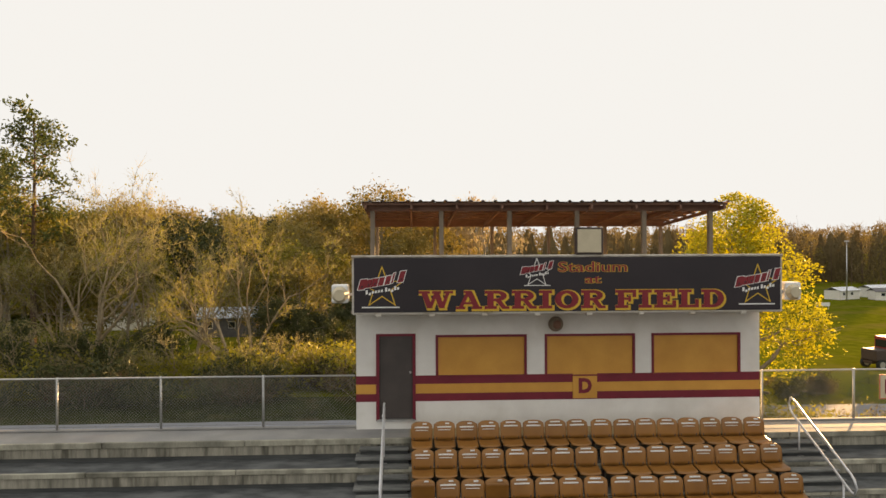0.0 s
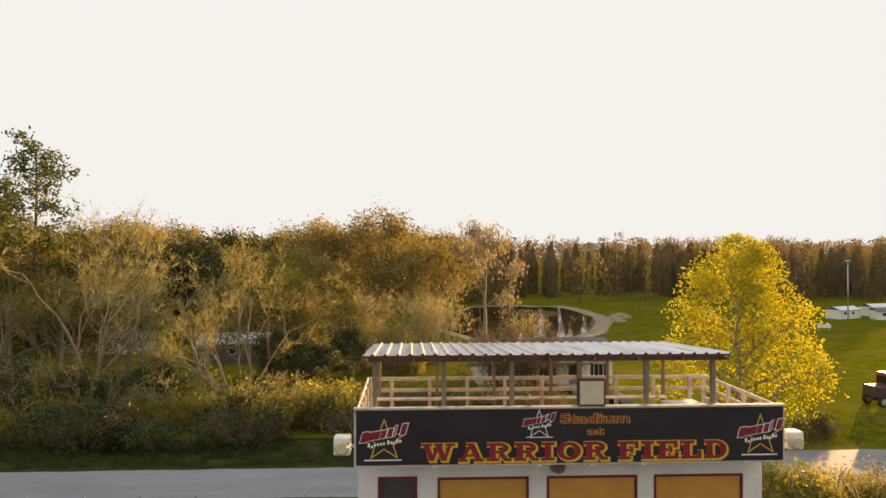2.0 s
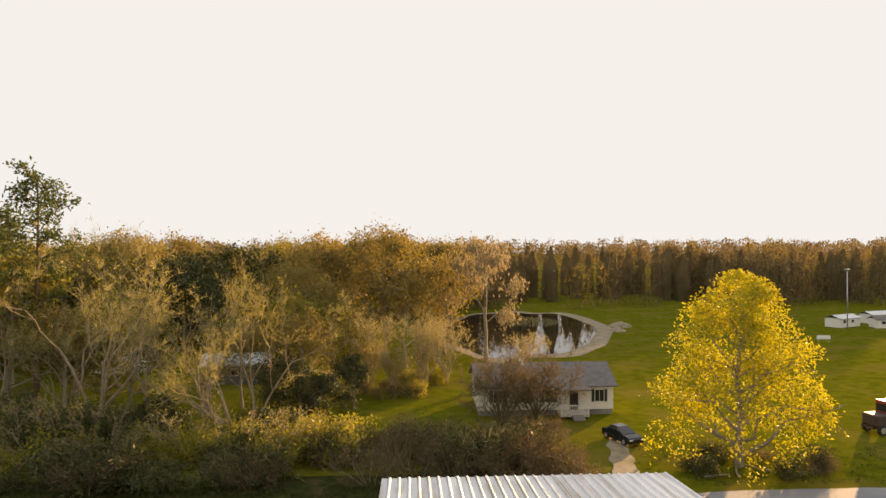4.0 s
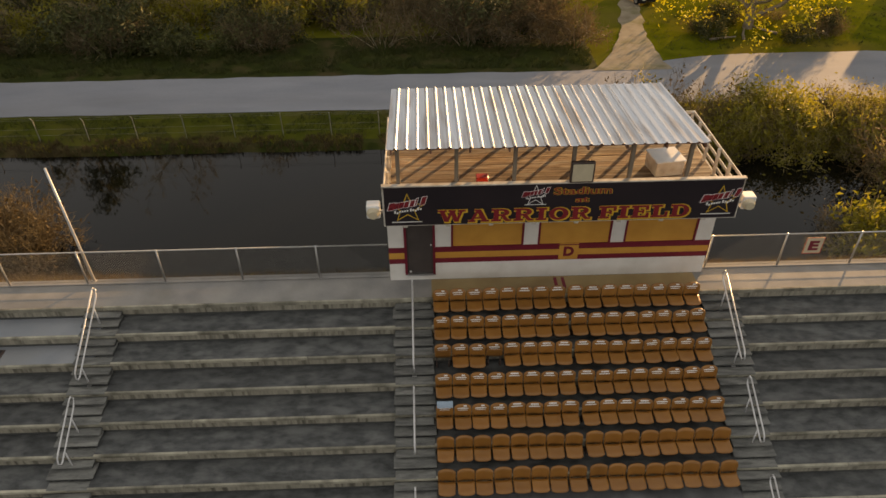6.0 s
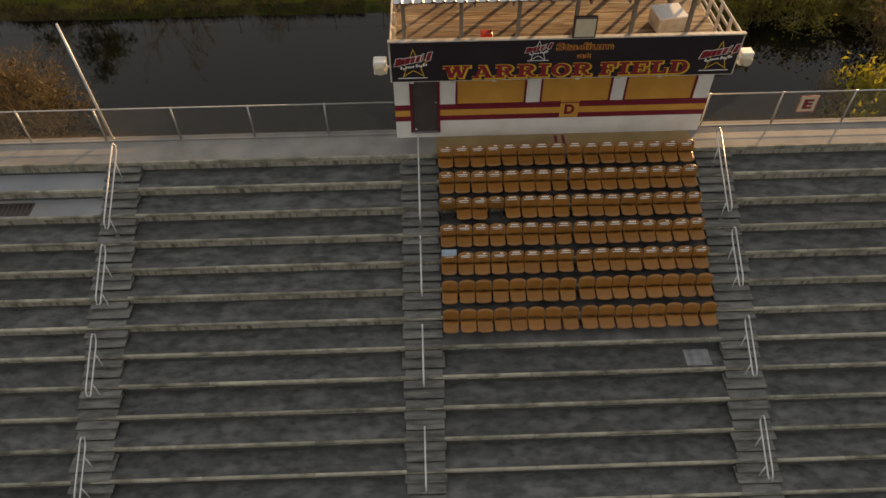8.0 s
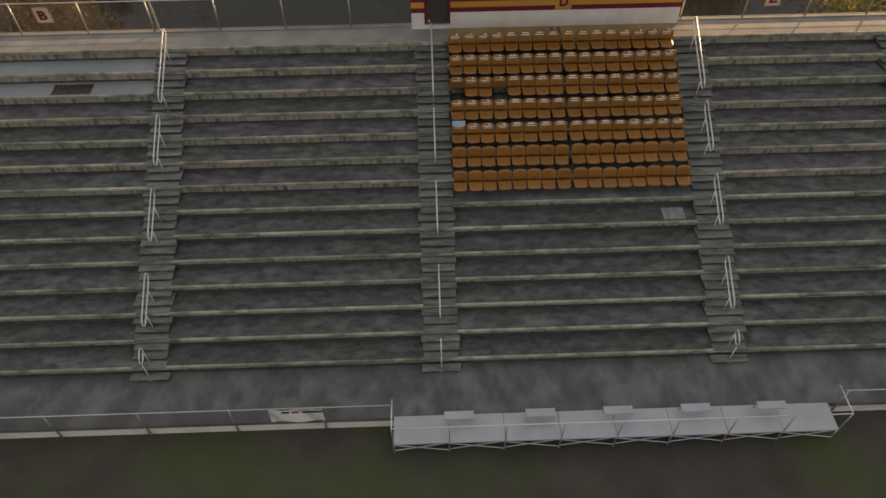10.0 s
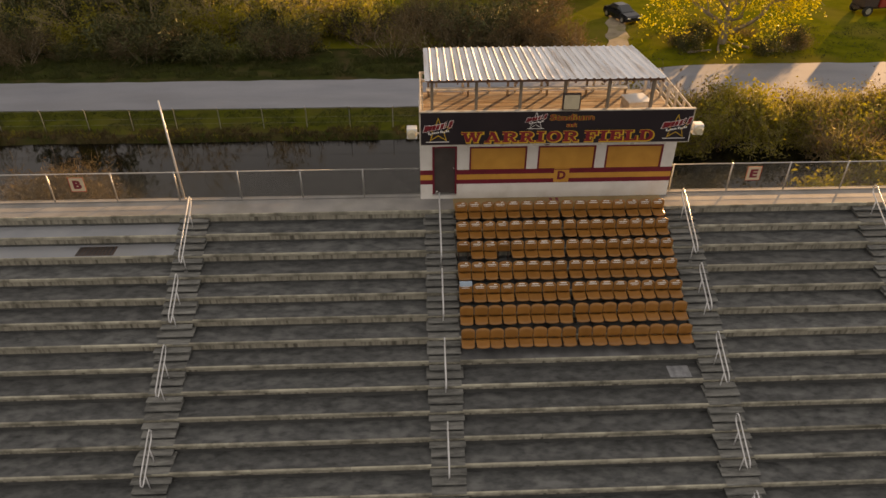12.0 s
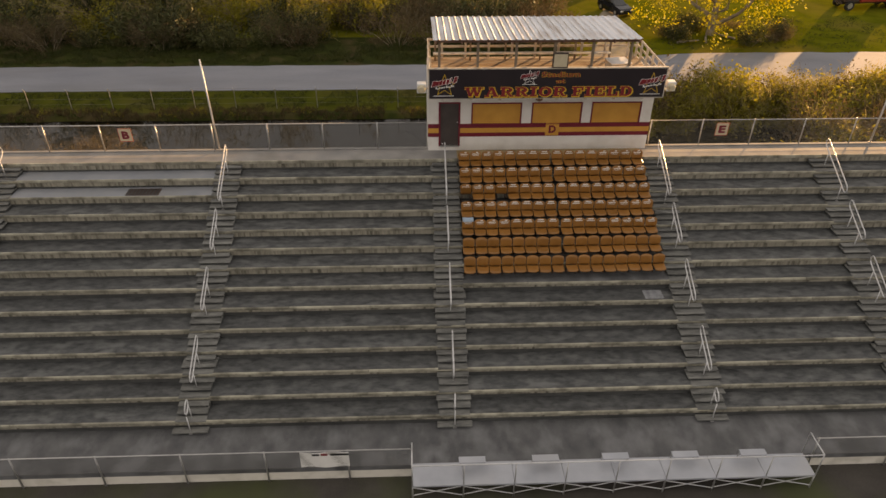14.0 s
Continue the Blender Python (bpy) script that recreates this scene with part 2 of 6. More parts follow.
def glassy(name, colour, rough, spec=0.5, bump=0.0, scale=3.0):
    m = bpy.data.materials.new(name)
    m.use_nodes = True
    n, k = m.node_tree.nodes, m.node_tree.links
    b = n["Principled BSDF"]
    b.inputs["Base Color"].default_value = (*colour, 1)
    b.inputs["Roughness"].default_value = rough
    b.inputs["Specular IOR Level"].default_value = spec
    if bump:
        t = n.new("ShaderNodeTexNoise")
        t.inputs["Scale"].default_value = scale
        bp = n.new("ShaderNodeBump")
        bp.inputs["Strength"].default_value, bp.inputs["Distance"].default_value = bump, 0.02
        g = n.new("ShaderNodeNewGeometry")
        k.new(g.outputs["Position"], t.inputs["Vector"])
        k.new(t.outputs[0], bp.inputs["Height"])
        k.new(bp.outputs[0], b.inputs["Normal"])
    return m


M_water = glassy("still_dark_water", (0.004, 0.004, 0.003), 0.03, 0.2, 0.06, 2.0)
M_glass = glassy("dark_window_glass", (0.02, 0.025, 0.03), 0.05, 0.6)

# ---- helpers of this scene ----


def obj(name, verts, faces, mats, parent=None, label="", idx=None, smooth=False):
    me = bpy.data.meshes.new(name)
    me.from_pydata(verts, [], faces)
    for m in (mats if isinstance(mats, (list, tuple)) else [mats]):
        me.materials.append(m)
    if idx is not None:
        me.polygons.foreach_set("material_index", idx)
    if smooth:
        me.polygons.foreach_set("use_smooth", [True] * len(me.polygons))
    me.update()
    ob = new(name, me)
    if parent is not None:
        ob.parent = parent
    if label:
        ob["label"] = label
    return ob


def part(name, bm, material, parent=None, label="", smooth=False):
    me = bpy.data.meshes.new(name)
    if smooth:
        for f in bm.faces:
            f.smooth = True
    bm.to_mesh(me)
    bm.free()
    me.materials.append(material)
    ob = new(name, me)
    if parent is not None:
        ob.parent = parent
    if label:
        ob["label"] = label
    return ob


def like(ob, m, parent=None):
    """Another object on the same mesh."""
    o = new(ob.name.split(".")[0], ob.data)
    o.matrix_basis = m
    if parent is not None:
        o.parent = parent
    if "label" in ob:
        o["label"] = ob["label"]
    return o


def thing(name, label, category, x=0, y=0, z=0, rz=0, group="", kind=""):
    e = new(name)
    e.empty_display_size = 0.1
    e.matrix_basis = pose(x, y, z, 0, 0, rz)
    return tagged(e, label, category, group, kind)


def box(bm, x0, x1, y0, y1, z0, z1, bevel=0.0, turn=None):
    g = bmesh.ops.create_cube(bm, size=1.0)["verts"]
    m = Matrix.Translation(((x0 + x1) / 2, (y0 + y1) / 2, (z0 + z1) / 2)) @ (turn or Matrix()) @ Matrix.Diagonal((x1 - x0, y1 - y0, z1 - z0, 1))
    bmesh.ops.transform(bm, matrix=m, verts=g)
    if bevel:
        es = list({e for v in g for e in v.link_edges})
        bmesh.ops.bevel(bm, geom=es, offset=bevel, segments=1, affect="EDGES")
    return bm


def bx(x0, x1, y0, y1, z0, z1, bevel=0.0, turn=None):
    return box(bmesh.new(), x0, x1, y0, y1, z0, z1, bevel, turn)


def tube_data(pts, r, sides=6, vs=None, fs=None):
    """Verts and faces of a tube along points; r is one radius or one a point."""
    vs = [] if vs is None else vs
    fs = [] if fs is None else fs
    base = len(vs)
    n = len(pts)
    pts = [Vector(p) for p in pts]
    for i, p in enumerate(pts):
        d = (pts[min(i + 1, n - 1)] - pts[max(i - 1, 0)]).normalized()
        up = Vector((0, 0, 1)) if abs(d.z) < 0.95 else Vector((1, 0, 0))
        a = d.cross(up).normalized()
        b = a.cross(d)
        rr = r[i] if isinstance(r, (list, tuple)) else r
        for j in range(sides):
            t = 2 * math.pi * j / sides
            vs.append(tuple(p + a * (rr * math.cos(t)) + b * (rr * math.sin(t))))
    for i in range(n - 1):
        for j in range(sides):
            k = (j + 1) % sides
            fs.append((base + i * sides + j, base + i * sides + k, base + (i + 1) * sides + k, base + (i + 1) * sides + j))
    fs.append(tuple(base + j for j in reversed(range(sides))))
    fs.append(tuple(base + (n - 1) * sides + j for j in range(sides)))
    return vs, fs


def tube(name, pts, r, mat, parent=None, sides=6, label=""):
    vs, fs = tube_data(pts, r, sides)
    return obj(name, vs, fs, mat, parent, label, smooth=sides > 6)


def smoothstep(a, b, x):
    t = min(1.0, max(0.0, (x - a) / (b - a)))
    return t * t * (3 - 2 * t)


# ---- plan ----
G = -10.0                    # level of road and lawns
LAND = 1.281                 # spread of the country beyond the canal
K = LAND / 1.108
WATER_Z = G - 0.6
Y0, T, Z0, R = 17.0, 0.835, -0.12, 0.4206   # first edge of the tiers, tread, level, rise
NT = 13                      # tiers below the top deck
XL, XR = -44.0, 44.0         # ends of the stand
WALK_Z = Z0 - (NT + 1) * R
WALK_Y = 4.2
FIELD_Z = WALK_Z - 0.68
AISLES = [-30.75, -20.6, -10.48, -0.41, 9.66, 17.75, 27.8]
AW = 0.59                    # half an aisle


def ground_z(x, y):
    if y < 18.4:
        p = FIELD_Z
    elif y < 31.0:
        p = -0.45 + (y - 18.4) / 12.6 * (WATER_Z + 0.45)
    elif y < 32.2:
        p = WATER_Z - (y - 31.0) / 1.2 * 0.8
    elif y < 44.6:
        p = WATER_Z - 0.8
    elif y < 46.6:
        p = WATER_Z - 0.8 + (y - 44.6) / 2.0 * 1.1
    else:
        p = WATER_Z + 0.3 + smoothstep(46.6, 51.2, y) * (G - WATER_Z - 0.3)
    p += (0.12 * noise.noise((x * 0.25, y * 0.25, 0))) * smoothstep(19, 22, y) * (1 - smoothstep(46, 51, y))
    p += 0.25 * noise.noise((x * 0.06, y * 0.06, 3)) * smoothstep(70, 80, y) * (1 - smoothstep(130, 142, y))
    s = smoothstep(48, 75, abs(x))
    far = FIELD_Z if y < 18.4 else G
    return p * (1 - s) + far * s


def grid_lines(lo, hi, step, reach, growth=1.35):
    a = [lo + i * step for i in range(int(round((hi - lo) / step)) + 1)]
    d, p = step, hi
    while p < reach:
        d *= growth
        p += d
        a.append(p)
    d, p = step, lo
    while p > -reach:
        d *= growth
        p -= d
        a.insert(0, p)
    return a


def make_ground():
    gx = grid_lines(-60, 60, 2.0, 2500)
    gy = [-2500, -800, -250, -80, -30, -10, 0, 5, 10, 15, 18.38]
    y = 18.41
    while y < 85:
        gy.append(y)
        y += 0.6
    d = 0.8
    while y < 2500:
        gy.append(y)
        d *= 1.12
        y += d
    vs = [(x, y, ground_z(x, y)) for y in gy for x in gx]
    w = len(gx)
    fs, ix = [], []
    for j in range(len(gy) - 1):
        for i in range(w - 1):
            fs.append((j * w + i, j * w + i + 1, (j + 1) * w + i + 1, (j + 1) * w + i))
            yy = (gy[j] + gy[j + 1]) / 2
            # thicket's shade on the grass beyond the road, painted with the dark bank tone
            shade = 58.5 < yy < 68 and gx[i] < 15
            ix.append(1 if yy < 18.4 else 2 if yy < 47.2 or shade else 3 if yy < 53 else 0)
    g = obj("ground", vs, fs, [M_grass, M_field, M_bank_shade, M_verge], idx=ix, smooth=False)
    tagged(g, "grassy ground with a weedy canal bank, a shade-darkened roadside strip and a dark track", "ground", kind="structure")


make_ground()


def strip(name, left, right, z, mat, label, cat):
    """A flat strip between two edges given as point lists."""
    vs = [(x, y, z) for x, y in left] + [(x, y, z) for x, y in right] + [(x, y, z - 0.3) for x, y in left] + [(x, y, z - 0.3) for x, y in right]
    n = len(left)
    fs = [(i, i + 1, n + i + 1, n + i) for i in range(n - 1)]
    fs += [(i + 1, i, 2 * n + i, 2 * n + i + 1) for i in range(n - 1)] + [(n + i, n + i + 1, 3 * n + i + 1, 3 * n + i) for i in range(n - 1)]
    return tagged(obj(name, vs, fs, mat), label, cat, kind="structure")


def wob(x, s, a):
    return a * noise.noise((x * 0.3, s, 0)) + 0.5 * a * noise.noise((x * 1.1, s + 5, 0))


rx = [-400, -200, -120] + [-80 + i * 2 for i in range(81)] + [120, 200, 400]
near = [(x, 40.3 * LAND + wob(x, 1, 0.25)) for x in rx]
far = [(x, 45.7 * LAND + wob(x, 2, 0.3) + 3.2 * smoothstep(13, 30, x)) for x in rx]
strip("road", near, far, G + 0.05, M_road, "worn light grey two-lane road with ragged grassy edges", "road")
dv = [i / 24 for i in range(25)]
dl = [((14.3 + 3.5 * t - 2.4 * (1 - t) ** 4 + wob(t * 30, 7, 0.4)) * LAND, (45.6 + 17 * t) * LAND) for t in dv]
dr = [((16.0 + 3.5 * t + 1.6 * (1 - t) ** 4 + wob(t * 30, 9, 0.4)) * LAND, (45.6 + 17 * t) * LAND) for t in dv]
strip("driveway", dl, dr, G + 0.07, M_dirt, "pale rutted dirt driveway leading to the house", "driveway")
cl = [(26.4 + wob(t * 20, 3, 0.15), 48.3 + 4.0 * t) for t in dv]
cr = [(29.6 + wob(t * 20, 4, 0.15), 48.3 + 4.0 * t) for t in dv]
strip("pavement", cl, cr, G + 0.06, M_dirt, "short pale concrete culvert crossing beside the road", "pavement")


def water(name, pts, z, label):
    n = len(pts)
    vs = [(x, y, z) for x, y in pts]
    tagged(obj(name, vs, [tuple(range(n))], M_water), label, "water", kind="structure")


water("water", [(-140, 30.4), (140, 30.4), (140, 46.8), (-140, 46.8)], WATER_Z, "still dark canal water behind the stand")
pp = []
for i in range(72):
    a = 2 * math.pi * i / 72
    r = 1 + 0.22 * noise.noise((math.cos(a) * 2, math.sin(a) * 2, 8))
    pp.append(((25.5 + 18.5 * r * math.cos(a) + 6 * math.sin(a)) * K, (163 + 40 * r * math.sin(a)) * K))
mud = [(26.5 * K + (x - 25.5 * K) * 1.16, 163 * K + (y - 163 * K) * 1.1) for x, y in pp]
tagged(obj("ground", [(x, y, G + 0.03) for x, y in mud], [tuple(range(len(mud)))], M_dirt), "pale muddy margin round the pond", "mud", kind="structure")
water("water", pp, G + 0.06, "bright shallow pond lying in the lawn behind the house")

# ---- stand ----


def make_stand():
    st = thing("grandstand", "long dark weathered concrete grandstand with pale stained risers", "grandstand", kind="structure")
    # top deck
    part("deck", bx(XL, XR, Y0 + 0.02, 18.3, Z0 - 0.1, Z0, 0.01), M_deck, st, "pale concrete top deck")
    part("kerb", bx(XL, XR, 18.16, 18.31, Z0 + 0.002, Z0 + 0.05, 0.012), M_deck, st)
    part("back_wall", bx(XL, XR, 18.3, 18.5, FIELD_Z, Z0 - 0.02), M_deck, st)
    cuts = [XL] + AISLES + [XR]
    for i in range(0, NT + 1):
        y, z = Y0 - T * i, Z0 - R * i
        for a, b in zip(cuts[:-1], cuts[1:]):
            if i:
                blue = b < -9 and a < -19 and a > -21.5 and i in (1, 2)
                t = part("tread", bx(a + 0.01, b - 0.01, y + 0.02, y + T + 0.045, z - 0.1, z, 0.008), M_bluegrey if blue else M_walk if i == 7 and -1 < a < 0 else M_tread, st)
            # lower strip of the riser, its shade and dirt put into a darker colour
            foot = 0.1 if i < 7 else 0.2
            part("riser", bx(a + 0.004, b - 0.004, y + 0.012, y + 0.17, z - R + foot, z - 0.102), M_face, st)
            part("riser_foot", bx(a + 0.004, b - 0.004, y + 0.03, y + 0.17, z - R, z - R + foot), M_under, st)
            w = (b - a) / 3
            drop = 0.1
            for k in range(3):
                j = random.uniform(-0.01, 0.01)
                part("nosing", bx(a + w * k + 0.008, a + w * (k + 1) - 0.008, y - 0.03 + j, y + 0.05, z - drop - j, z + (0.04 if i == 0 else 0.014), 0.012), M_riser, st)
    part("walkway", bx(XL, XR, WALK_Y, Y0 - T * NT + 0.1, WALK_Z - 0.25, WALK_Z, 0.01), M_walk, st, "mottled concrete front walkway")
    part("front_wall", bx(XL, XR, WALK_Y + 0.02, WALK_Y + 0.25, FIELD_Z, WALK_Z - 0.02), M_frontwall, st, "cream-painted front wall with stains")
    return st


stand = make_stand()


def make_stairs(cx):
    s = thing("aisle_stair", "worn grey concrete stair blocks in a stand aisle", "stairs", group="stairs up the stand", kind="structure")
    rnd = random.Random(int(cx * 10))
    for i in range(1, NT + 2):
        y, z = Y0 - T * (i - 1), Z0 - R * i
        if i <= NT:
            part("stair_tread", bx(cx - AW, cx + AW, y - T - 0.03, y - 0.56, z - 0.03, z + 0.02, 0.01), M_stair, s)
        for k, d in ((2, 0.27), (1, 0.55)):
            if i == NT + 1 and k == 2:
                continue
            if i == NT + 1:
                d = 0.3
            j = rnd.uniform(-0.012, 0.012)
            top = z + R * k / 3
            e = rnd.choice((0.0, 0.0, 0.05, 0.09))
            part("stair_block", bx(cx - AW + j - e, cx + AW + j + e, y - d - 0.02, y - 0.01, top - 0.055, top, 0.014), M_stair, s)
            # dark body: the shade on the block's front is put into its colour
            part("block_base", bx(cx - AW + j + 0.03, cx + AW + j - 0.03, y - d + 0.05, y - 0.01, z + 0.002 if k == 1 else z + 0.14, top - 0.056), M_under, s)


for cx in AISLES:
    make_stairs(cx)


def make_rail(cx, ya, yb):
    """A tubular loop in the middle of an aisle, with two feet."""
    def lev(y):
        return Z0 - (Y0 - y) / T * R + (0.1 if y > Y0 else 0)
    r = thing("handrail", "pale tubular metal handrail loop standing in the aisle", "handrail", group="handrails of the stand")
    za, zb = min(lev(ya), Z0), lev(yb)
    hi, lo = 0.98, 0.6
    loop = []
    d = 0.1
    ends = [(ya, za), (yb, zb)]
    top = [Vector((cx, y, z + hi)) for y, z in ends]
    low = [Vector((cx, y, z + lo)) for y, z in ends]
    mid_a, mid_b = (top[0] + low[0]) / 2 + Vector((0, d, 0)), (top[1] + low[1]) / 2 + Vector((0, -d, 0))
    along = (top[1] - top[0]).normalized()
    path = [top[0] + along * d, top[1] - along * d, top[1] * 0.8 + mid_b * 0.2, mid_b, low[1] * 0.8 + mid_b * 0.2, low[1] - along * d,
            low[0] + along * d, low[0] * 0.8 + mid_a * 0.2, mid_a, top[0] * 0.8 + mid_a * 0.2, top[0] + along * d]
    tube("rail_loop", path, 0.026, M_alu, r, 8)
    for y, z, q in ((ya - 0.35, za, 0), (yb + 0.35, zb, 1)):
        k = min(NT + 1, max(0, math.ceil((Y0 - y) / T)))
        foot = Z0 - R * k
        zz = za + (zb - za) * ((y - ya) / (yb - ya)) + lo
        tube("post", [(cx, y, foot), (cx, y, zz)], 0.022, M_alu, r, 8)
        part("base_plate", bx(cx - 0.07, cx + 0.07, y - 0.07, y + 0.07, foot + 0.001, foot + 0.016, 0.004), M_galv, r)


for cx in AISLES:
    for a, b in ((0.1, 3.0), (3.8, 5.65), (6.85, 8.65), (10.1, 11.85), (12.85, 13.2)):
        make_rail(cx, Y0 - T * a, Y0 - T * b)


def make_fence(name, x0, x1, step, y, z, h, label, first=0.0, wires=True, low=0.0, cat="fence"):
    f = thing(name, label, cat, 0, 0, 0)
    x = x0 + first
    post = None
    while x <= x1 + 0.01:
        if post is None:
            post = tube("post", [(0, 0, -0.02 - low), (0, 0, h + 0.03)], 0.032, M_galv, f, 8)
            post.matrix_basis = pose(x, y, z)
        else:
            like(post, pose(x, y, z), f)
        x += step
    tube("top_rail", [(x0, y, z + h), (x1, y, z + h)], 0.024, M_galv, f, 8)
    tube("bottom_wire", [(x0, y, z + 0.06), (x1, y, z + 0.06)], 0.006, M_wire, f, 4)
    if wires:
        vs, fs = [], []
        g = 0.085
        n = int((x1 - x0) / g)
        for i in range(n):
            for s in (-1, 1):
                xa = x0 + i * g
                xb = xa + s * h
                za, zb = 0.05, h
                if xb < x0:
                    zb = h * (xa - x0) / h
                    xb = x0
                if xb > x1:
                    zb = 0.05 + (x1 - xa)
                    xb = x1
                b = len(vs)
                w = 0.005
                dy = 0.004 * s - 0.03
                vs += [(xa - w, y + dy, z + za), (xa + w, y + dy, z + za), (xb + w, y + dy, z + zb), (xb - w, y + dy, z + zb),
                       (xa, y + dy + w, z + za), (xb, y + dy + w, z + zb)]
                fs += [(b, b + 1, b + 2, b + 3), (b + 1, b + 4, b + 5, b + 2), (b + 4, b, b + 3, b + 5)]
        ob = obj("chain_link", vs, fs, M_wire, f, "thin grey chain-link wire")
        ob["kind"] = "stuff"
    return f


make_fence("deck_fence", XL + 0.1, -1.22, 2.6, 18.22, Z0 + 0.05, 1.3, "galvanised chain-link fence along the back of the stand's deck", first=1.32)
make_fence("deck_fence", 9.5, XR - 0.1, 2.52, 18.22, Z0 + 0.05, 1.3, "galvanised chain-link fence along the back of the stand's deck", first=0.1)
make_fence("front_fence", XL + 0.1, -2.1, 2.95, WALK_Y - 0.05, WALK_Z, 0.92, "low chain-link fence fixed to the front wall of the stand", first=1.2, low=0.64)
make_fence("front_fence", 12.7, XR - 0.1, 2.95, WALK_Y - 0.05, WALK_Z, 0.92, "low chain-link fence fixed to the front wall of the stand", first=0.1, low=0.64)

p = thing("flag_pole", "thin pale metal pole behind the deck fence", "pole", -11.25, 18.4, Z0 - 0.02)
tube("shaft", [(0, 0, 0), (-0.12, 0.02, 4.42)], [0.05, 0.035], M_alu, p, 8)
part("foot", bx(-0.08, 0.08, -0.05, 0.06, 0.001, 0.03, 0.004), M_galv, p)
p2 = thing("flag_pole", "thin pale metal pole behind the deck fence", "pole", 20.9, 18.4, Z0 - 0.02)
tube("shaft", [(0, 0, 0), (0.1, 0.02, 4.42)], [0.05, 0.035], M_alu, p2, 8)
part("foot", bx(-0.08, 0.08, -0.05, 0.06, 0.001, 0.03, 0.004), M_galv, p2)

gr = thing("drain_grate", "dark rectangular grate set in a pale tread", "grate", -14.2, Y0 - T * 1.5, Z0 - R * 2 + 0.002)
part("frame", bx(-0.75, 0.75, -0.32, 0.3, 0, 0.012, 0.003), M_bracket, gr)
for k in range(9):
    part("bar", bx(-0.7 + k * 0.16, -0.62 + k * 0.16, -0.28, 0.26, 0.012, 0.022), M_dark, gr)
M_patch = surf("pale_repair_concrete", (0.16, 0.175, 0.19), (0.27, 0.285, 0.3), 5.0, 0.8, 0.3, 30, stain=(0.09, 0.095, 0.1), stain_scale=4)
pt = thing("concrete_patch", "pale square repair patch on a dark tread", "patch", 8.3, Y0 - T * 7.5, Z0 - R * 8 + 0.002)
part("patch", bx(-0.4, 0.4, -0.3, 0.3, 0, 0.008, 0.002), M_patch, pt)

# ---- press box ----
BX0, BX1, BY0, BY1 = -1.17, 9.42, 18.0, 21.3
SX0, SX1, SY, SZ0, SZ1 = -1.15, 9.36, 16.8, 2.975, 4.32


def words(name, text, x0, x1, z0, z1, y, mat, parent, label="", heavy=0.02, depth=0.006):
    """Raised lettering on a wall that faces -y, fitted into a box."""
    c = bpy.data.curves.new(name, "FONT")
    c.body = text
    c.offset = heavy
    c.extrude = 0.01
    c.resolution_u = 3
    tmp = new(name + "_curve", c)
    bpy.context.view_layer.update()
    me = bpy.data.meshes.new_from_object(tmp.evaluated_get(bpy.context.evaluated_depsgraph_get()))
    bpy.data.objects.remove(tmp)
    co = np.empty(len(me.vertices) * 3)
    me.vertices.foreach_get("co", co)
    co = co.reshape(-1, 3)
    lo, hi = co.min(0), co.max(0)
    out = np.empty_like(co)
    out[:, 0] = x0 + (co[:, 0] - lo[0]) / (hi[0] - lo[0]) * (x1 - x0)
    out[:, 2] = z0 + (co[:, 1] - lo[1]) / (hi[1] - lo[1]) * (z1 - z0)
    out[:, 1] = y - (co[:, 2] - lo[2]) / (hi[2] - lo[2]) * depth
    me.vertices.foreach_set("co", out.ravel())
    me.materials.clear()
    me.materials.append(mat)
    me.update()
    ob = new(name, me)
    ob.parent = parent
    if label:
        ob["label"] = label
    return ob


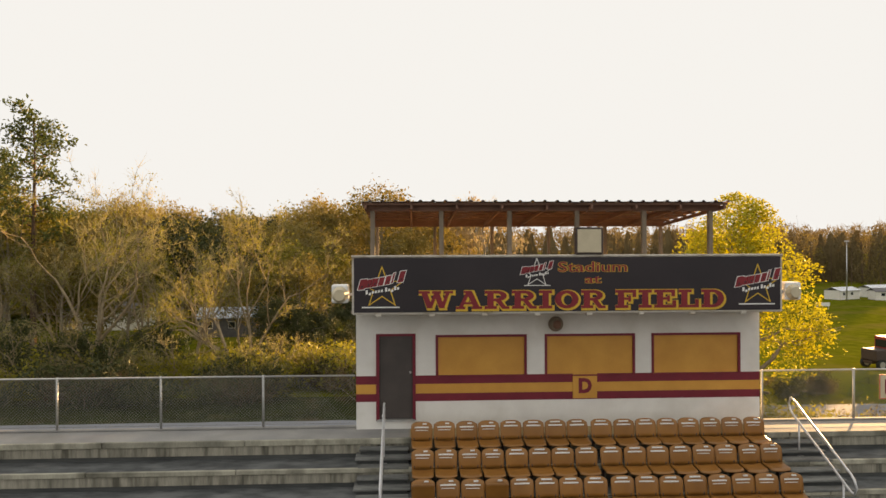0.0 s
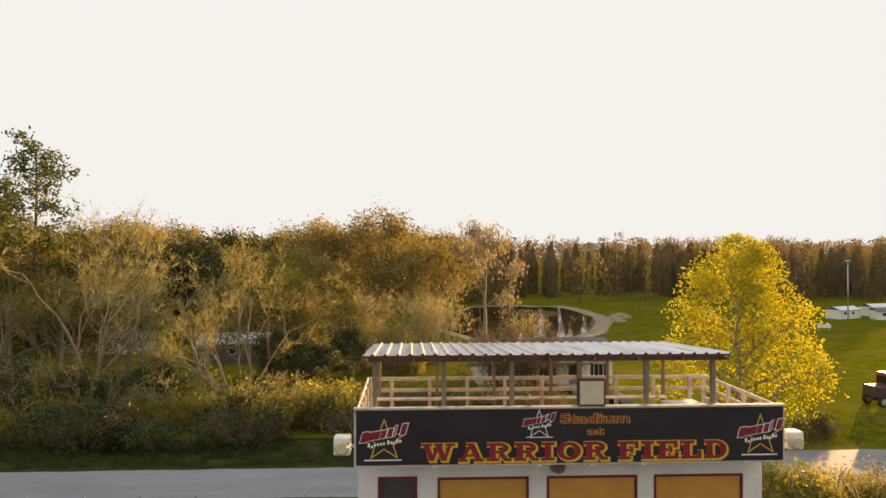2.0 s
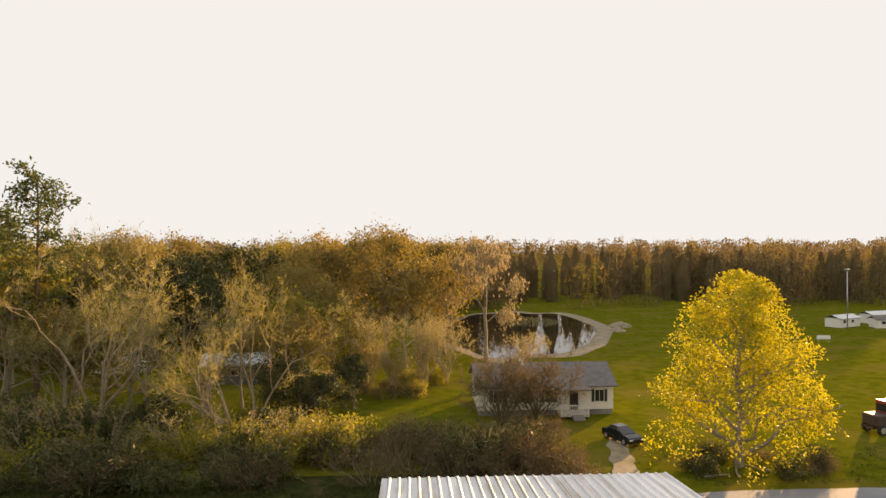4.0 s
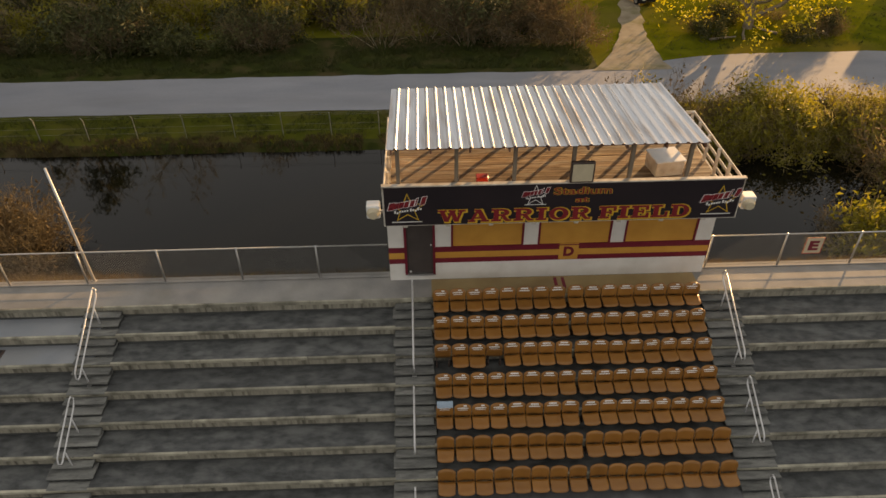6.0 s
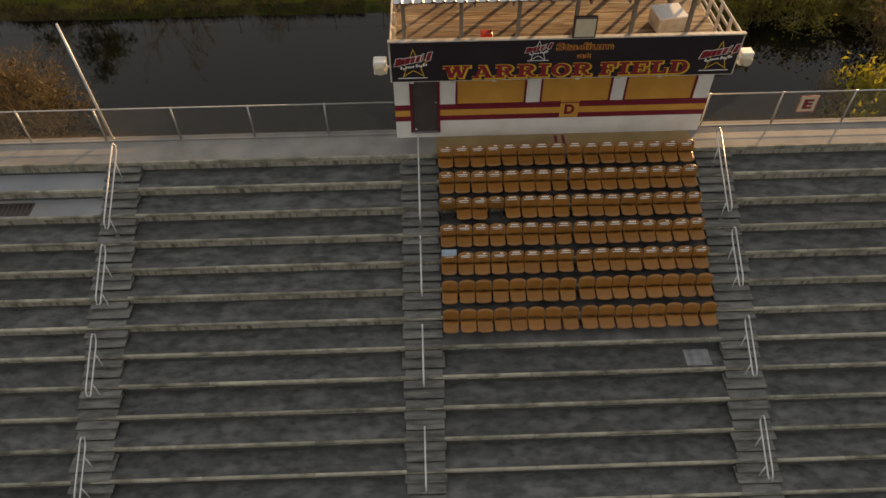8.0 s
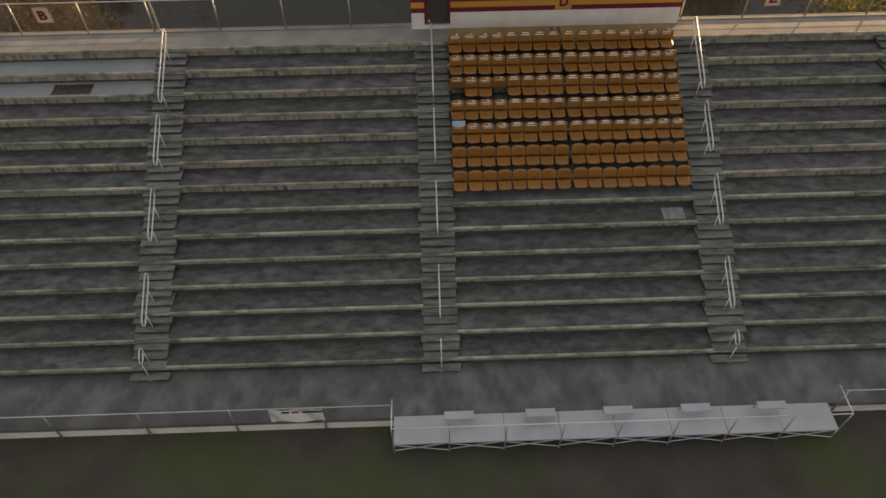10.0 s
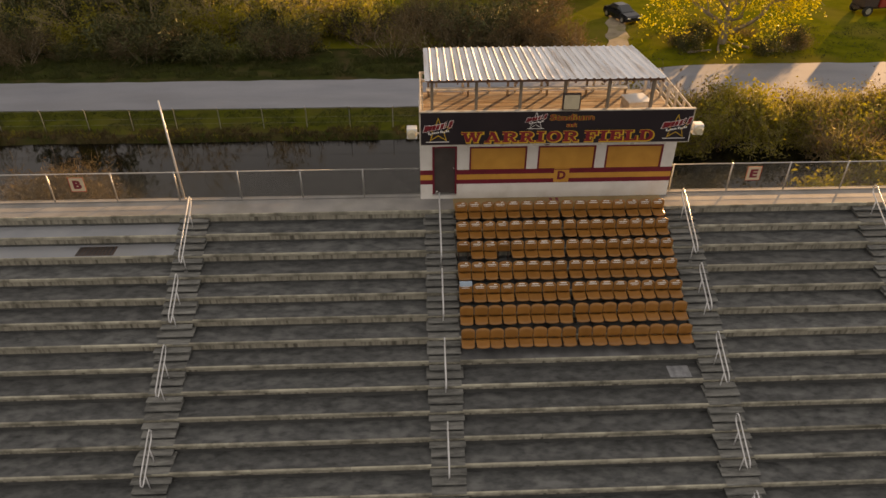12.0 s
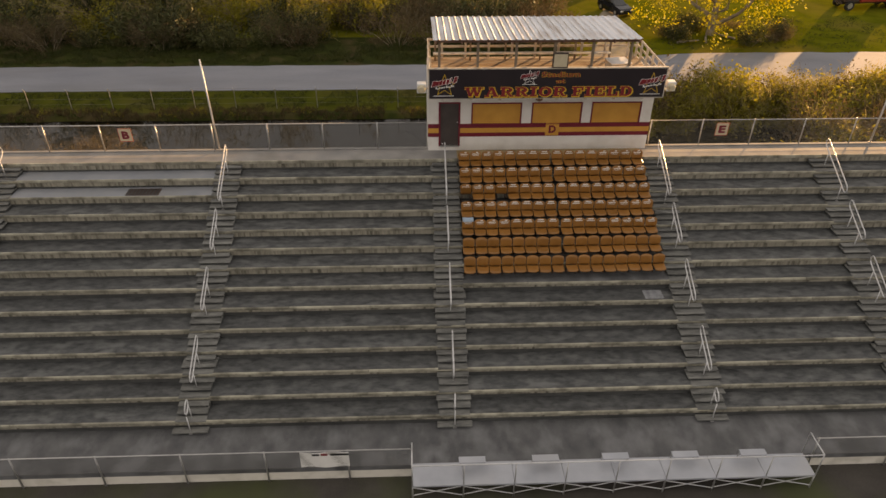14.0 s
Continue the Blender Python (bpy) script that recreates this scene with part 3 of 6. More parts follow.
def make_press_box():
    b = thing("press_box", "white press box with maroon and gold stripes on the stand", "press box")
    # front wall in pieces round the door and the shuttered windows
    dx0, dx1, dz0, dz1 = -0.6, 0.3, 0.13, 2.27
    wins = [(0.874, 3.24), (3.71, 6.09), (6.53, 8.9)]
    wz0, wz1 = 1.21, 2.29
    t = 0.18
    y0, y1 = BY0, BY0 + t
    bm = bmesh.new()
    box(bm, BX0, dx0, y0, y1, Z0, SZ0)
    box(bm, dx0, dx1, y0, y1, dz1, SZ0)
    box(bm, dx0, dx1, y0, y1, Z0, dz0)
    box(bm, dx1, BX1, y0, y1, Z0, wz0)
    box(bm, dx1, BX1, y0, y1, wz1, SZ0)
    xs = [dx1] + [v for w in wins for v in w] + [BX1]
    for a, c in zip(xs[0::2], xs[1::2]):
        box(bm, a, c, y0, y1, wz0, wz1)
    part("front_wall", bm, M_white_wall, b)
    part("side_wall", bx(BX0, BX0 + t, y1, BY1, Z0, SZ0), M_white_wall, b)
    part("side_wall", bx(BX1 - t, BX1, y1, BY1, Z0, SZ0), M_white_wall, b)
    part("back_wall", bx(BX0 + t, BX1 - t, BY1 - t, BY1, Z0 - 3.0, SZ0), M_white_wall, b)
    part("base_wall", bx(BX0, BX1, 18.52, BY1, -5.5, Z0 - 0.02), M_white_wall, b)
    # stripes, proud of the wall
    for z0, z1, m in ((1.03, 1.247, M_maroon), (0.785, 1.03, M_gold), (0.585, 0.785, M_maroon)):
        for a, c in ((BX0 - 0.004, -0.66), (0.354, BX1 + 0.004)):
            part("stripe", bx(a, c, y0 - 0.005, y0 + 0.05, z0, z1), m, b)
    # door
    d = part("door", bx(dx0 + 0.02, dx1 - 0.02, y0 + 0.03, y0 + 0.08, dz0, dz1, 0.006), M_door, b, "dark brown steel door, shut")
    part("door_handle", bmesh_knob(0.22, y0 + 0.0, 1.33, 0.035), M_galv, d, "round metal knob")
    part("kick_mark", bx(-0.52, -0.45, y0 + 0.02, y0 + 0.029, dz0 + 0.05, dz0 + 0.12), M_whitep, d)
    fr = bmesh.new()
    box(fr, -0.66, dx0 + 0.02, y0 - 0.03, y0 + 0.1, dz0 - 0.03, 2.33)
    box(fr, dx1 - 0.02, 0.354, y0 - 0.03, y0 + 0.1, dz0 - 0.03, 2.33)
    box(fr, dx0 + 0.02, dx1 - 0.02, y0 - 0.03, y0 + 0.1, dz1, 2.33)
    part("door_frame", fr, M_maroon, b, "maroon door frame")
    part("door_sill", bx(-0.64, 0.34, y0 - 0.05, y0 + 0.03, dz0 - 0.05, dz0), M_galv, b)
    # shutters
    for a, c in wins:
        w = part("window_shutter", bx(a + 0.06, c - 0.06, y0 + 0.02, y0 + 0.06, wz0 + 0.02, wz1 - 0.06, 0.006), M_gold, b, "gold plywood window shutter, closed")
        f = bmesh.new()
        box(f, a, a + 0.06, y0 - 0.025, y0 + 0.06, wz0, wz1)
        box(f, c - 0.06, c, y0 - 0.025, y0 + 0.06, wz0, wz1)
        box(f, a + 0.06, c - 0.06, y0 - 0.025, y0 + 0.06, wz1 - 0.06, wz1)
        box(f, a + 0.06, c - 0.06, y0 - 0.025, y0 + 0.06, wz0 - 0.02, wz0 + 0.02)
        part("window_frame", f, M_maroon, w, "maroon frame")
    # deck over the box, with a boxed-in front that carries the banner
    part("soffit", bx(SX0, SX1, SY + 0.04, BY1, SZ0 - 0.04, SZ0 + 0.02), M_wood_white, b)
    part("fascia", bx(SX0 - 0.02, SX1 + 0.02, SY + 0.012, SY + 0.06, SZ0 - 0.02, SZ1), M_wood_white, b)
    for x in (SX0, SX1 - 0.04):
        part("side_board", bx(x, x + 0.04, SY + 0.06, BY1, SZ0 - 0.02, SZ0 + 0.38), M_wood_white, b)
    part("top_rail", bx(SX0 - 0.03, SX1 + 0.03, SY - 0.03, SY + 0.12, SZ1, SZ1 + 0.045, 0.006), M_wood_white, b, "flaking white top board")
    x = SX0 + 0.55
    while x < SX1:
        part("bracket", bx(x, x + 0.13, SY + 0.01, SY + 0.09, SZ0 - 0.09, SZ0 - 0.02, 0.01), M_wood_white, b)
        x += 1.28
    pl = None
    y = SY + 0.08
    while y < BY1 - 0.1:
        if pl is None:
            pl = part("plank", bx(SX0 + 0.05, SX1 - 0.05, -0.068, 0.068, -0.035, 0, 0.004), M_plank, b)
            pl.matrix_basis = pose(0, y + 0.07, 3.36)
        else:
            like(pl, pose(0, y + 0.07, 3.36 + random.uniform(-0.004, 0.004)), b)
        y += 0.143
    # railings round the sides and the back
    for z in (4.3, 3.95, 3.62):
        for x in (SX0 + 0.02, SX1 - 0.06):
            part("side_rail", bx(x, x + 0.04, SY + 0.1, BY1, z - 0.1, z, 0.004), M_wood_white, b)
        if z != 3.62:
            part("back_rail", bx(SX0, SX1, BY1 - 0.06, BY1 - 0.02, z - 0.11, z, 0.004), M_wood_white, b)
    for x in (SX0 + 0.06, SX1 - 0.15):
        for y in (17.7, 18.6, 19.5, 20.4, BY1 - 0.12):
            part("baluster", bx(x, x + 0.09, y, y + 0.09, 3.36, 4.28, 0.004), M_wood_white, b)
    x = SX0 + 0.7
    while x < SX1 - 0.3:
        part("baluster", bx(x, x + 0.1, BY1 - 0.16, BY1 - 0.06, 3.36, 4.28, 0.004), M_wood_white, b)
        x += 1.15
    part("bench_seat", bx(SX0 + 0.3, SX1 - 1.6, 20.3, 20.62, 3.78, 3.83, 0.005), M_wood_white, b, "long white plank bench")
    # roof on two rows of posts
    rx0, rx1, ry0, ry1, rz0, rz1 = -0.95, 8.0, 16.6, 21.3, 5.66, 5.33

    def roof_z(yy):
        return rz0 + (rz1 - rz0) * (yy - ry0) / (ry1 - ry0)
    for i in range(6):
        x = -0.68 + 1.666 * i
        part("roof_post", bx(x - 0.055, x + 0.055, 16.93, 17.04, 3.36, roof_z(17) - 0.18, 0.006), M_post, b)
        x = -0.75 + 1.71 * i
        part("roof_post", bx(x - 0.045, x + 0.045, 20.72, 20.81, 3.36, roof_z(20.75) - 0.18, 0.006), M_post, b)
    for yy in (16.98, 20.76):
        part("beam", bx(rx0 + 0.1, rx1 - 0.1, yy - 0.05, yy + 0.05, roof_z(yy) - 0.2, roof_z(yy) - 0.06), M_rafter, b)
    slope = math.degrees(math.atan2(rz1 - rz0, ry1 - ry0))
    rl = math.hypot(ry1 - ry0, rz1 - rz0)
    n = 8
    for i in range(n + 1):
        x = rx0 + 0.12 + (rx1 - rx0 - 0.24) * i / n
        part("rafter", bx(-0.025, 0.025, 0, rl - 0.1, -0.09, 0), M_rafter, b).matrix_basis = pose(x, ry0 + 0.05, rz0 - 0.1, slope, 0, 0)
    for i in range(8):
        yy = ry0 + 0.15 + (ry1 - ry0 - 0.3) * i / 7
        part("purlin", bx(rx0 + 0.03, rx1 - 0.03, yy - 0.04, yy + 0.04, roof_z(yy) - 0.085, roof_z(yy) - 0.03), M_rafter, b)
    # corrugated sheets
    sheets, ribs = 10, 3
    w = (rx1 - rx0) / sheets
    prof = []
    for k in range(ribs):
        u = k * w / ribs
        p = w / ribs
        prof += [(u, 0.0), (u + p * 0.6, 0.0), (u + p * 0.7, 0.038), (u + p * 0.86, 0.038), (u + p * 0.96, 0.0)]
    prof.append((w - 0.001, 0.0))
    vs, fs = [], []
    for yy in (0.0, rl):
        for zz in (0.0, -0.004):
            vs += [(u, yy, h + zz) for u, h in prof]
    m = len(prof)
    for i in range(m - 1):
        fs += [(i, i + 1, 2 * m + i + 1, 2 * m + i), (m + i + 1, m + i, 3 * m + i, 3 * m + i + 1), (m + i, m + i + 1, i + 1, i), (2 * m + i, 2 * m + i + 1, 3 * m + i + 1, 3 * m + i)]
    sh = obj("roof_sheet", vs, fs, M_tin, b, "galvanised ribbed roof sheet")
    sh.matrix_basis = pose(rx0, ry0, rz0 - 0.02, slope, 0, 0)
    for i in range(1, sheets):
        like(sh, pose(rx0 + w * i, ry0 + random.uniform(-0.015, 0.015), rz0 - 0.02 + random.uniform(-0.004, 0.004), slope, random.uniform(-0.5, 0.5), 0), b)
    return b


def bmesh_knob(x, y, z, r):
    bm = bmesh.new()
    bmesh.ops.create_uvsphere(bm, u_segments=10, v_segments=6, radius=r, matrix=Matrix.Translation((x, y, z)))
    return bm


press_box = make_press_box()


def star(bm, cx, cz, r, width, y, depth=0.004):
    """The outline of a five-pointed star, as a thin raised band."""
    outer, inner = [], []
    for k in range(10):
        a = math.pi / 2 + k * math.pi / 5
        q = r if k % 2 == 0 else r * 0.4
        q2 = q - width * (2.2 if k % 2 == 0 else 0.9)
        outer.append((cx + q * math.cos(a) * 1.05, cz + q * math.sin(a)))
        inner.append((cx + q2 * math.cos(a) * 1.05, cz + q2 * math.sin(a)))
    for k in range(10):
        j = (k + 1) % 10
        quad = [outer[k], outer[j], inner[j], inner[k]]
        v = [bm.verts.new((x, y - depth, z)) for x, z in quad] + [bm.verts.new((x, y, z)) for x, z in quad]
        bm.faces.new(v[:4])
        for i in range(4):
            l = (i + 1) % 4
            if i in (0, 2):
                bm.faces.new((v[l], v[i], v[4 + i], v[4 + l]))
    bmesh.ops.remove_doubles(bm, verts=bm.verts, dist=0.0005)
    bmesh.ops.recalc_face_normals(bm, faces=bm.faces)
    return bm


def slanted(x0, x1, z0, z1, rise, y, depth):
    bm = bmesh.new()
    quad = [(x0, z0), (x1, z0 + rise), (x1, z1 + rise), (x0, z1)]
    v = [bm.verts.new((x, y - depth, z)) for x, z in quad] + [bm.verts.new((x, y, z)) for x, z in quad]
    bm.faces.new(v[:4])
    for i in range(4):
        l = (i + 1) % 4
        bm.faces.new((v[l], v[i], v[4 + i], v[4 + l]))
    bmesh.ops.recalc_face_normals(bm, faces=bm.faces)
    return bm


def slab_glyph(ch):
    """Width, boxes, strokes and arcs of a slab-serif capital one unit high."""
    stem = (0.1, 0.34, 0.0, 1.0)
    if ch == "I":
        return 0.5, [(0.13, 0.37, 0, 1), (0, 0.5, 0, 0.16), (0, 0.5, 0.84, 1)], [], []
    if ch == "F":
        return 0.8, [stem, (0, 0.5, 0, 0.16), (0, 0.8, 0.84, 1), (0.66, 0.8, 0.6, 0.84), (0.34, 0.6, 0.44, 0.58), (0.5, 0.6, 0.34, 0.68)], [], []
    if ch == "E":
        return 0.84, [stem, (0, 0.84, 0, 0.16), (0, 0.8, 0.84, 1), (0.66, 0.8, 0.62, 0.84), (0.7, 0.84, 0.16, 0.4), (0.34, 0.6, 0.44, 0.58), (0.5, 0.6, 0.34, 0.68)], [], []
    if ch == "L":
        return 0.78, [stem, (0, 0.5, 0.84, 1), (0, 0.78, 0, 0.16), (0.64, 0.78, 0.16, 0.46)], [], []
    if ch == "D":
        return 0.88, [stem, (0, 0.48, 0, 0.16), (0, 0.48, 0.84, 1)], [], [(0.46, 0.5, 0.42, 0.5, 0.18, 0.34, -90, 90)]
    if ch == "O":
        return 0.92, [], [], [(0.46, 0.5, 0.46, 0.5, 0.21, 0.33, -180, 180)]
    if ch == "R":
        return 0.94, [stem, (0, 0.46, 0, 0.16), (0, 0.5, 0.84, 1), (0.34, 0.5, 0.42, 0.57), (0.66, 0.94, 0, 0.14)], [(0.5, 0.48, 0.74, 0.06, 0.11)], [(0.48, 0.71, 0.36, 0.29, 0.13, 0.13, -90, 90)]
    if ch == "A":
        return 1.0, [(0.28, 0.74, 0.26, 0.38), (0, 0.36, 0, 0.14), (0.6, 1.0, 0, 0.14), (0.3, 0.6, 0.88, 1)], [(0.48, 0.96, 0.18, 0.06, 0.075), (0.5, 0.96, 0.8, 0.06, 0.12)], []
    return 1.3, [(0, 0.42, 0.86, 1), (0.5, 0.84, 0.86, 1), (0.96, 1.3, 0.86, 1)], [(0.2, 0.92, 0.42, 0.06, 0.11), (0.42, 0.06, 0.66, 0.92, 0.07), (0.66, 0.92, 0.88, 0.06, 0.11), (0.88, 0.06, 1.1, 0.92, 0.07)], []


def slab_words(name, text, x0, x1, z0, z1, y, mat, parent, label, grow=0.0, depth=0.006):
    """Raised slab-serif lettering; grow widens every stroke for an outline."""
    glyphs = [slab_glyph(ch) for ch in text]
    gap = 0.1
    total = sum(g[0] for g in glyphs) + gap * (len(glyphs) - 1)
    sx, sz = (x1 - x0) / total, z1 - z0
    gx, gz = grow / sx, grow / sz
    vs, fs = [], []
    lift = 0

    def solid(quad):
        nonlocal lift
        k = len(vs)
        d = depth + 0.0003 * (lift % 9)
        lift += 1
        vs.extend((x0 + u * sx, y - d, z0 + v * sz) for u, v in quad)
        vs.extend((x0 + u * sx, y, z0 + v * sz) for u, v in quad)
        fs.append((k, k + 1, k + 2, k + 3))
        for i in range(4):
            j = (i + 1) % 4
            fs.append((k + j, k + i, k + 4 + i, k + 4 + j))

    at = 0.0
    for w, boxes, strokes, arcs in glyphs:
        for a, b, c, d in boxes:
            solid([(at + a - gx, c - gz), (at + b + gx, c - gz), (at + b + gx, d + gz), (at + a - gx, d + gz)])
        for a, c, b, d, h in strokes:
            h += gx
            lo, hi = ((a, c), (b, d)) if c < d else ((b, d), (a, c))
            solid([(at + lo[0] - h, lo[1] - gz), (at + lo[0] + h, lo[1] - gz), (at + hi[0] + h, hi[1] + gz), (at + hi[0] - h, hi[1] + gz)])
        for cx, cz, ox, oz, ix, iz, a0, a1 in arcs:
            n = 20 if a1 - a0 > 200 else 10
            for q in range(n):
                p0, p1 = radians(a0 + (a1 - a0) * q / n), radians(a0 + (a1 - a0) * (q + 1) / n)
                ring = [(math.cos(p0) * (ix - gx), math.sin(p0) * (iz - gz)), (math.cos(p0) * (ox + gx), math.sin(p0) * (oz + gz)),
                        (math.cos(p1) * (ox + gx), math.sin(p1) * (oz + gz)), (math.cos(p1) * (ix - gx), math.sin(p1) * (iz - gz))]
                solid([(at + cx + u, cz + v) for u, v in ring])
        at += w + gap
    return obj(name, vs, fs, mat, parent, label)


def make_banner():
    s = thing("banner", "black banner lettered in maroon and gold across the press box", "banner")
    panel = part("panel", bx(SX0 + 0.03, SX1 - 0.03, SY - 0.008, SY + 0.008, SZ0 + 0.015, SZ1 - 0.02), M_sign, s, "black vinyl panel")
    y = SY - 0.009
    slab_words("lettering_shadow", "WARRIOR", 0.46, 5.00, 3.035, 3.485, y, M_yellow, s, "gold outline and shadow of the letters", 0.03, 0.003)
    slab_words("lettering", "WARRIOR", 0.43, 4.97, 3.06, 3.5, y - 0.007, M_red, s, "maroon slab-serif capital letters reading WARRIOR", 0.0, 0.004)
    slab_words("lettering_shadow", "FIELD", 5.24, 7.94, 3.035, 3.485, y, M_yellow, s, "gold outline and shadow of the letters", 0.03, 0.003)
    slab_words("lettering", "FIELD", 5.21, 7.91, 3.06, 3.5, y - 0.007, M_red, s, "maroon slab-serif capital letters reading FIELD", 0.0, 0.004)
    words("lettering_shadow", "Stadium", 3.8, 5.52, 3.935, 4.195, y, M_yellow, s, "gold edge of the letters", 0.04, 0.003)
    words("lettering", "Stadium", 3.81, 5.5, 3.945, 4.19, y - 0.004, M_red, s, "maroon letters reading Stadium", 0.01, 0.004)
    words("lettering_shadow", "at", 4.46, 4.88, 3.66, 3.84, y, M_yellow, s, "gold edge of the letters", 0.04, 0.003)
    words("lettering", "at", 4.47, 4.86, 3.67, 3.835, y - 0.004, M_red, s, "maroon letters reading at", 0.01, 0.004)
    for cx, cz, k in ((-0.48, 3.62, 1.0), (3.27, 3.95, 0.7), (8.73, 3.64, 1.0)):
        part("star_outline", star(bmesh.new(), cx + 0.03 * k, cz - 0.04 * k, 0.54 * k, 0.032 * k, y), M_yellow if k == 1.0 else M_whitep, s, "thin star outline")
        for q in range(7):
            u0 = cx + (-0.55 + 0.158 * q) * k
            up = 0.026 * q * k
            wide = (0.17, 0.16, 0.15, 0.14, 0.14, 0.06, 0.15)[q] * k
            low, tall = cz + (-0.07 if q else -0.09) * k + up, cz + (0.16, 0.13, 0.13, 0.13, 0.14, 0.18, 0.2)[q] * k + up
            for grow, mat, lift in ((0.016 * k, M_whitep, 0.005), (0.0, M_red, 0.01)):
                block = slanted(u0 - grow, u0 + wide - 0.02 * k + grow, low - grow, tall + grow, 0.02 * k, y - lift, 0.004)
                for v in block.verts:
                    v.co.x += (v.co.z - low) * 0.28
                part("logo_block", block, mat, s)
            if q not in (3, 5):
                gap = slanted(u0 + wide * 0.38, u0 + wide * 0.58, low + 0.05 * k, low + 0.1 * k, 0.01 * k, y - 0.0145, 0.002)
                for v in gap.verts:
                    v.co.x += (v.co.z - low) * 0.28
                part("logo_gap", gap, M_sign, s)
        for q in range(11):
            u0 = cx + (-0.36 + 0.072 * q + (0.03 if q > 5 else 0)) * k
            z0 = cz + (-0.2 + 0.011 * q - (0.03 if q in (1, 8) else 0)) * k
            part("logo_stroke", slanted(u0, u0 + 0.052 * k, z0, z0 + (0.1 if q in (0, 6, 9) else 0.06) * k, 0.012 * k, y - 0.005, 0.004), M_whitep, s)
        if k == 1.0:
            part("logo_bar", slanted(cx - 0.45, cx + 0.45, cz - 0.52, cz - 0.49, 0.0, y - 0.005, 0.003), M_whitep, s)
        else:
            part("logo_bar", slanted(cx - 0.3, cx + 0.35, cz - 0.34, cz - 0.32, 0.0, y - 0.005, 0.003), M_whitep, s)


make_banner()


def letter_board(ch, x, y, z, w, h, label, back):
    s = thing("section_sign", label, "sign", group="section letter signs")
    part("board", bx(x, x + w, y - 0.012, y, z, z + h, 0.003), back, s)
    if ch != "D":
        f = bmesh.new()
        for a, b_, c, d in ((x, x + w, z, z + 0.02), (x, x + w, z + h - 0.02, z + h), (x, x + 0.02, z + 0.02, z + h - 0.02), (x + w - 0.02, x + w, z + 0.02, z + h - 0.02)):
            box(f, a, b_, y - 0.018, y - 0.012, c, d)
        part("border", f, M_redp, s)
    words("letter", ch, x + w * 0.24, x + w * 0.78, z + h * 0.2, z + h * 0.8, y - 0.013, M_maroon, s, "dark maroon capital letter " + ch, 0.05, 0.006)


letter_board("D", 4.44, BY0 - 0.012, 0.61, 0.64, 0.66, "gold board with the letter D on the press box", M_gold)
letter_board("E", 12.79, 18.16, 0.44, 0.62, 0.66, "cream and red board with the letter E on the fence", M_cream)
letter_board("B", -15.72, 18.16, 0.44, 0.62, 0.66, "cream and red board with the letter B on the fence", M_cream)


def make_horn(x, side):
    h = thing("loudspeaker", "white horn loudspeaker bracketed to the banner's end", "loudspeaker", x, 16.95, 3.42, 0, "loudspeakers of the press box")
    bm = bmesh.new()
    box(bm, -0.2, 0.2, -0.12, 0.24, -0.2, 0.24, 0.03)
    part("housing", bm, M_whitep, h)
    bm = bmesh.new()
    bmesh.ops.create_cone(bm, cap_ends=True, segments=18, radius1=0.2, radius2=0.13, depth=0.14, matrix=pose(0, -0.18, 0, 90, 0, 0))
    part("horn_mouth", bm, M_cream, h, "round cream horn mouth")
    part("bracket", bx(min(0, side * 0.34), max(0, side * 0.34), -0.03, 0.03, -0.03, 0.03), M_galv, h)


make_horn(-1.46, 1)
make_horn(9.68, -1)

fl = thing("floodlight", "square floodlight with a cream face on the press box rail", "floodlight", 4.56, 16.74, SZ1 + 0.045)
part("housing", bx(-0.34, 0.34, -0.02, 0.12, 0.0, 0.66, 0.02), M_bracket, fl)
part("lens", bx(-0.29, 0.29, -0.03, -0.015, 0.05, 0.61, 0.004), M_cream, fl, "cream flat lens")
part("back_shell", bx(-0.2, 0.2, 0.12, 0.34, 0.12, 0.55, 0.05), M_blue, fl, "pale blue back shell")
part("yoke", bx(-0.05, 0.05, 0.02, 0.08, -0.01, 0.03), M_galv, fl)

wl = thing("wall_lamp", "round brownish lamp under the banner", "lamp", 4.0, BY0, 2.55)
bm = bmesh.new()
bmesh.ops.create_cone(bm, cap_ends=True, segments=20, radius1=0.2, radius2=0.16, depth=0.16, matrix=pose(0, -0.09, 0, 90, 0, 0))
part("shade", bm, M_post, wl)
bm = bmesh.new()
bmesh.ops.create_uvsphere(bm, u_segments=12, v_segments=8, radius=0.11, matrix=pose(0, -0.18, 0))
part("globe", bm, M_rafter, wl)

tb = thing("storage_box", "white slant-topped box standing on the press box deck", "box", 7.75, 19.0, 3.37, 8)
bm = bmesh.new()
box(bm, -0.46, 0.46, -0.42, 0.42, 0, 0.5, 0.02)
part("body", bm, M_wood_white, tb)
part("lid", bx(-0.5, 0.5, -0.46, 0.46, 0.505, 0.55, 0.015), M_whitep, tb, "white flat lid")
ch = thing("cooler", "small red plastic cooler on the press box deck", "cooler", 1.85, 18.3, 3.37)
part("body", bx(-0.18, 0.18, -0.14, 0.14, 0, 0.3, 0.03), M_redp, ch)
part("lid", bx(-0.19, 0.19, -0.15, 0.15, 0.3, 0.36, 0.02), M_redp, ch)

# ---- seats ----


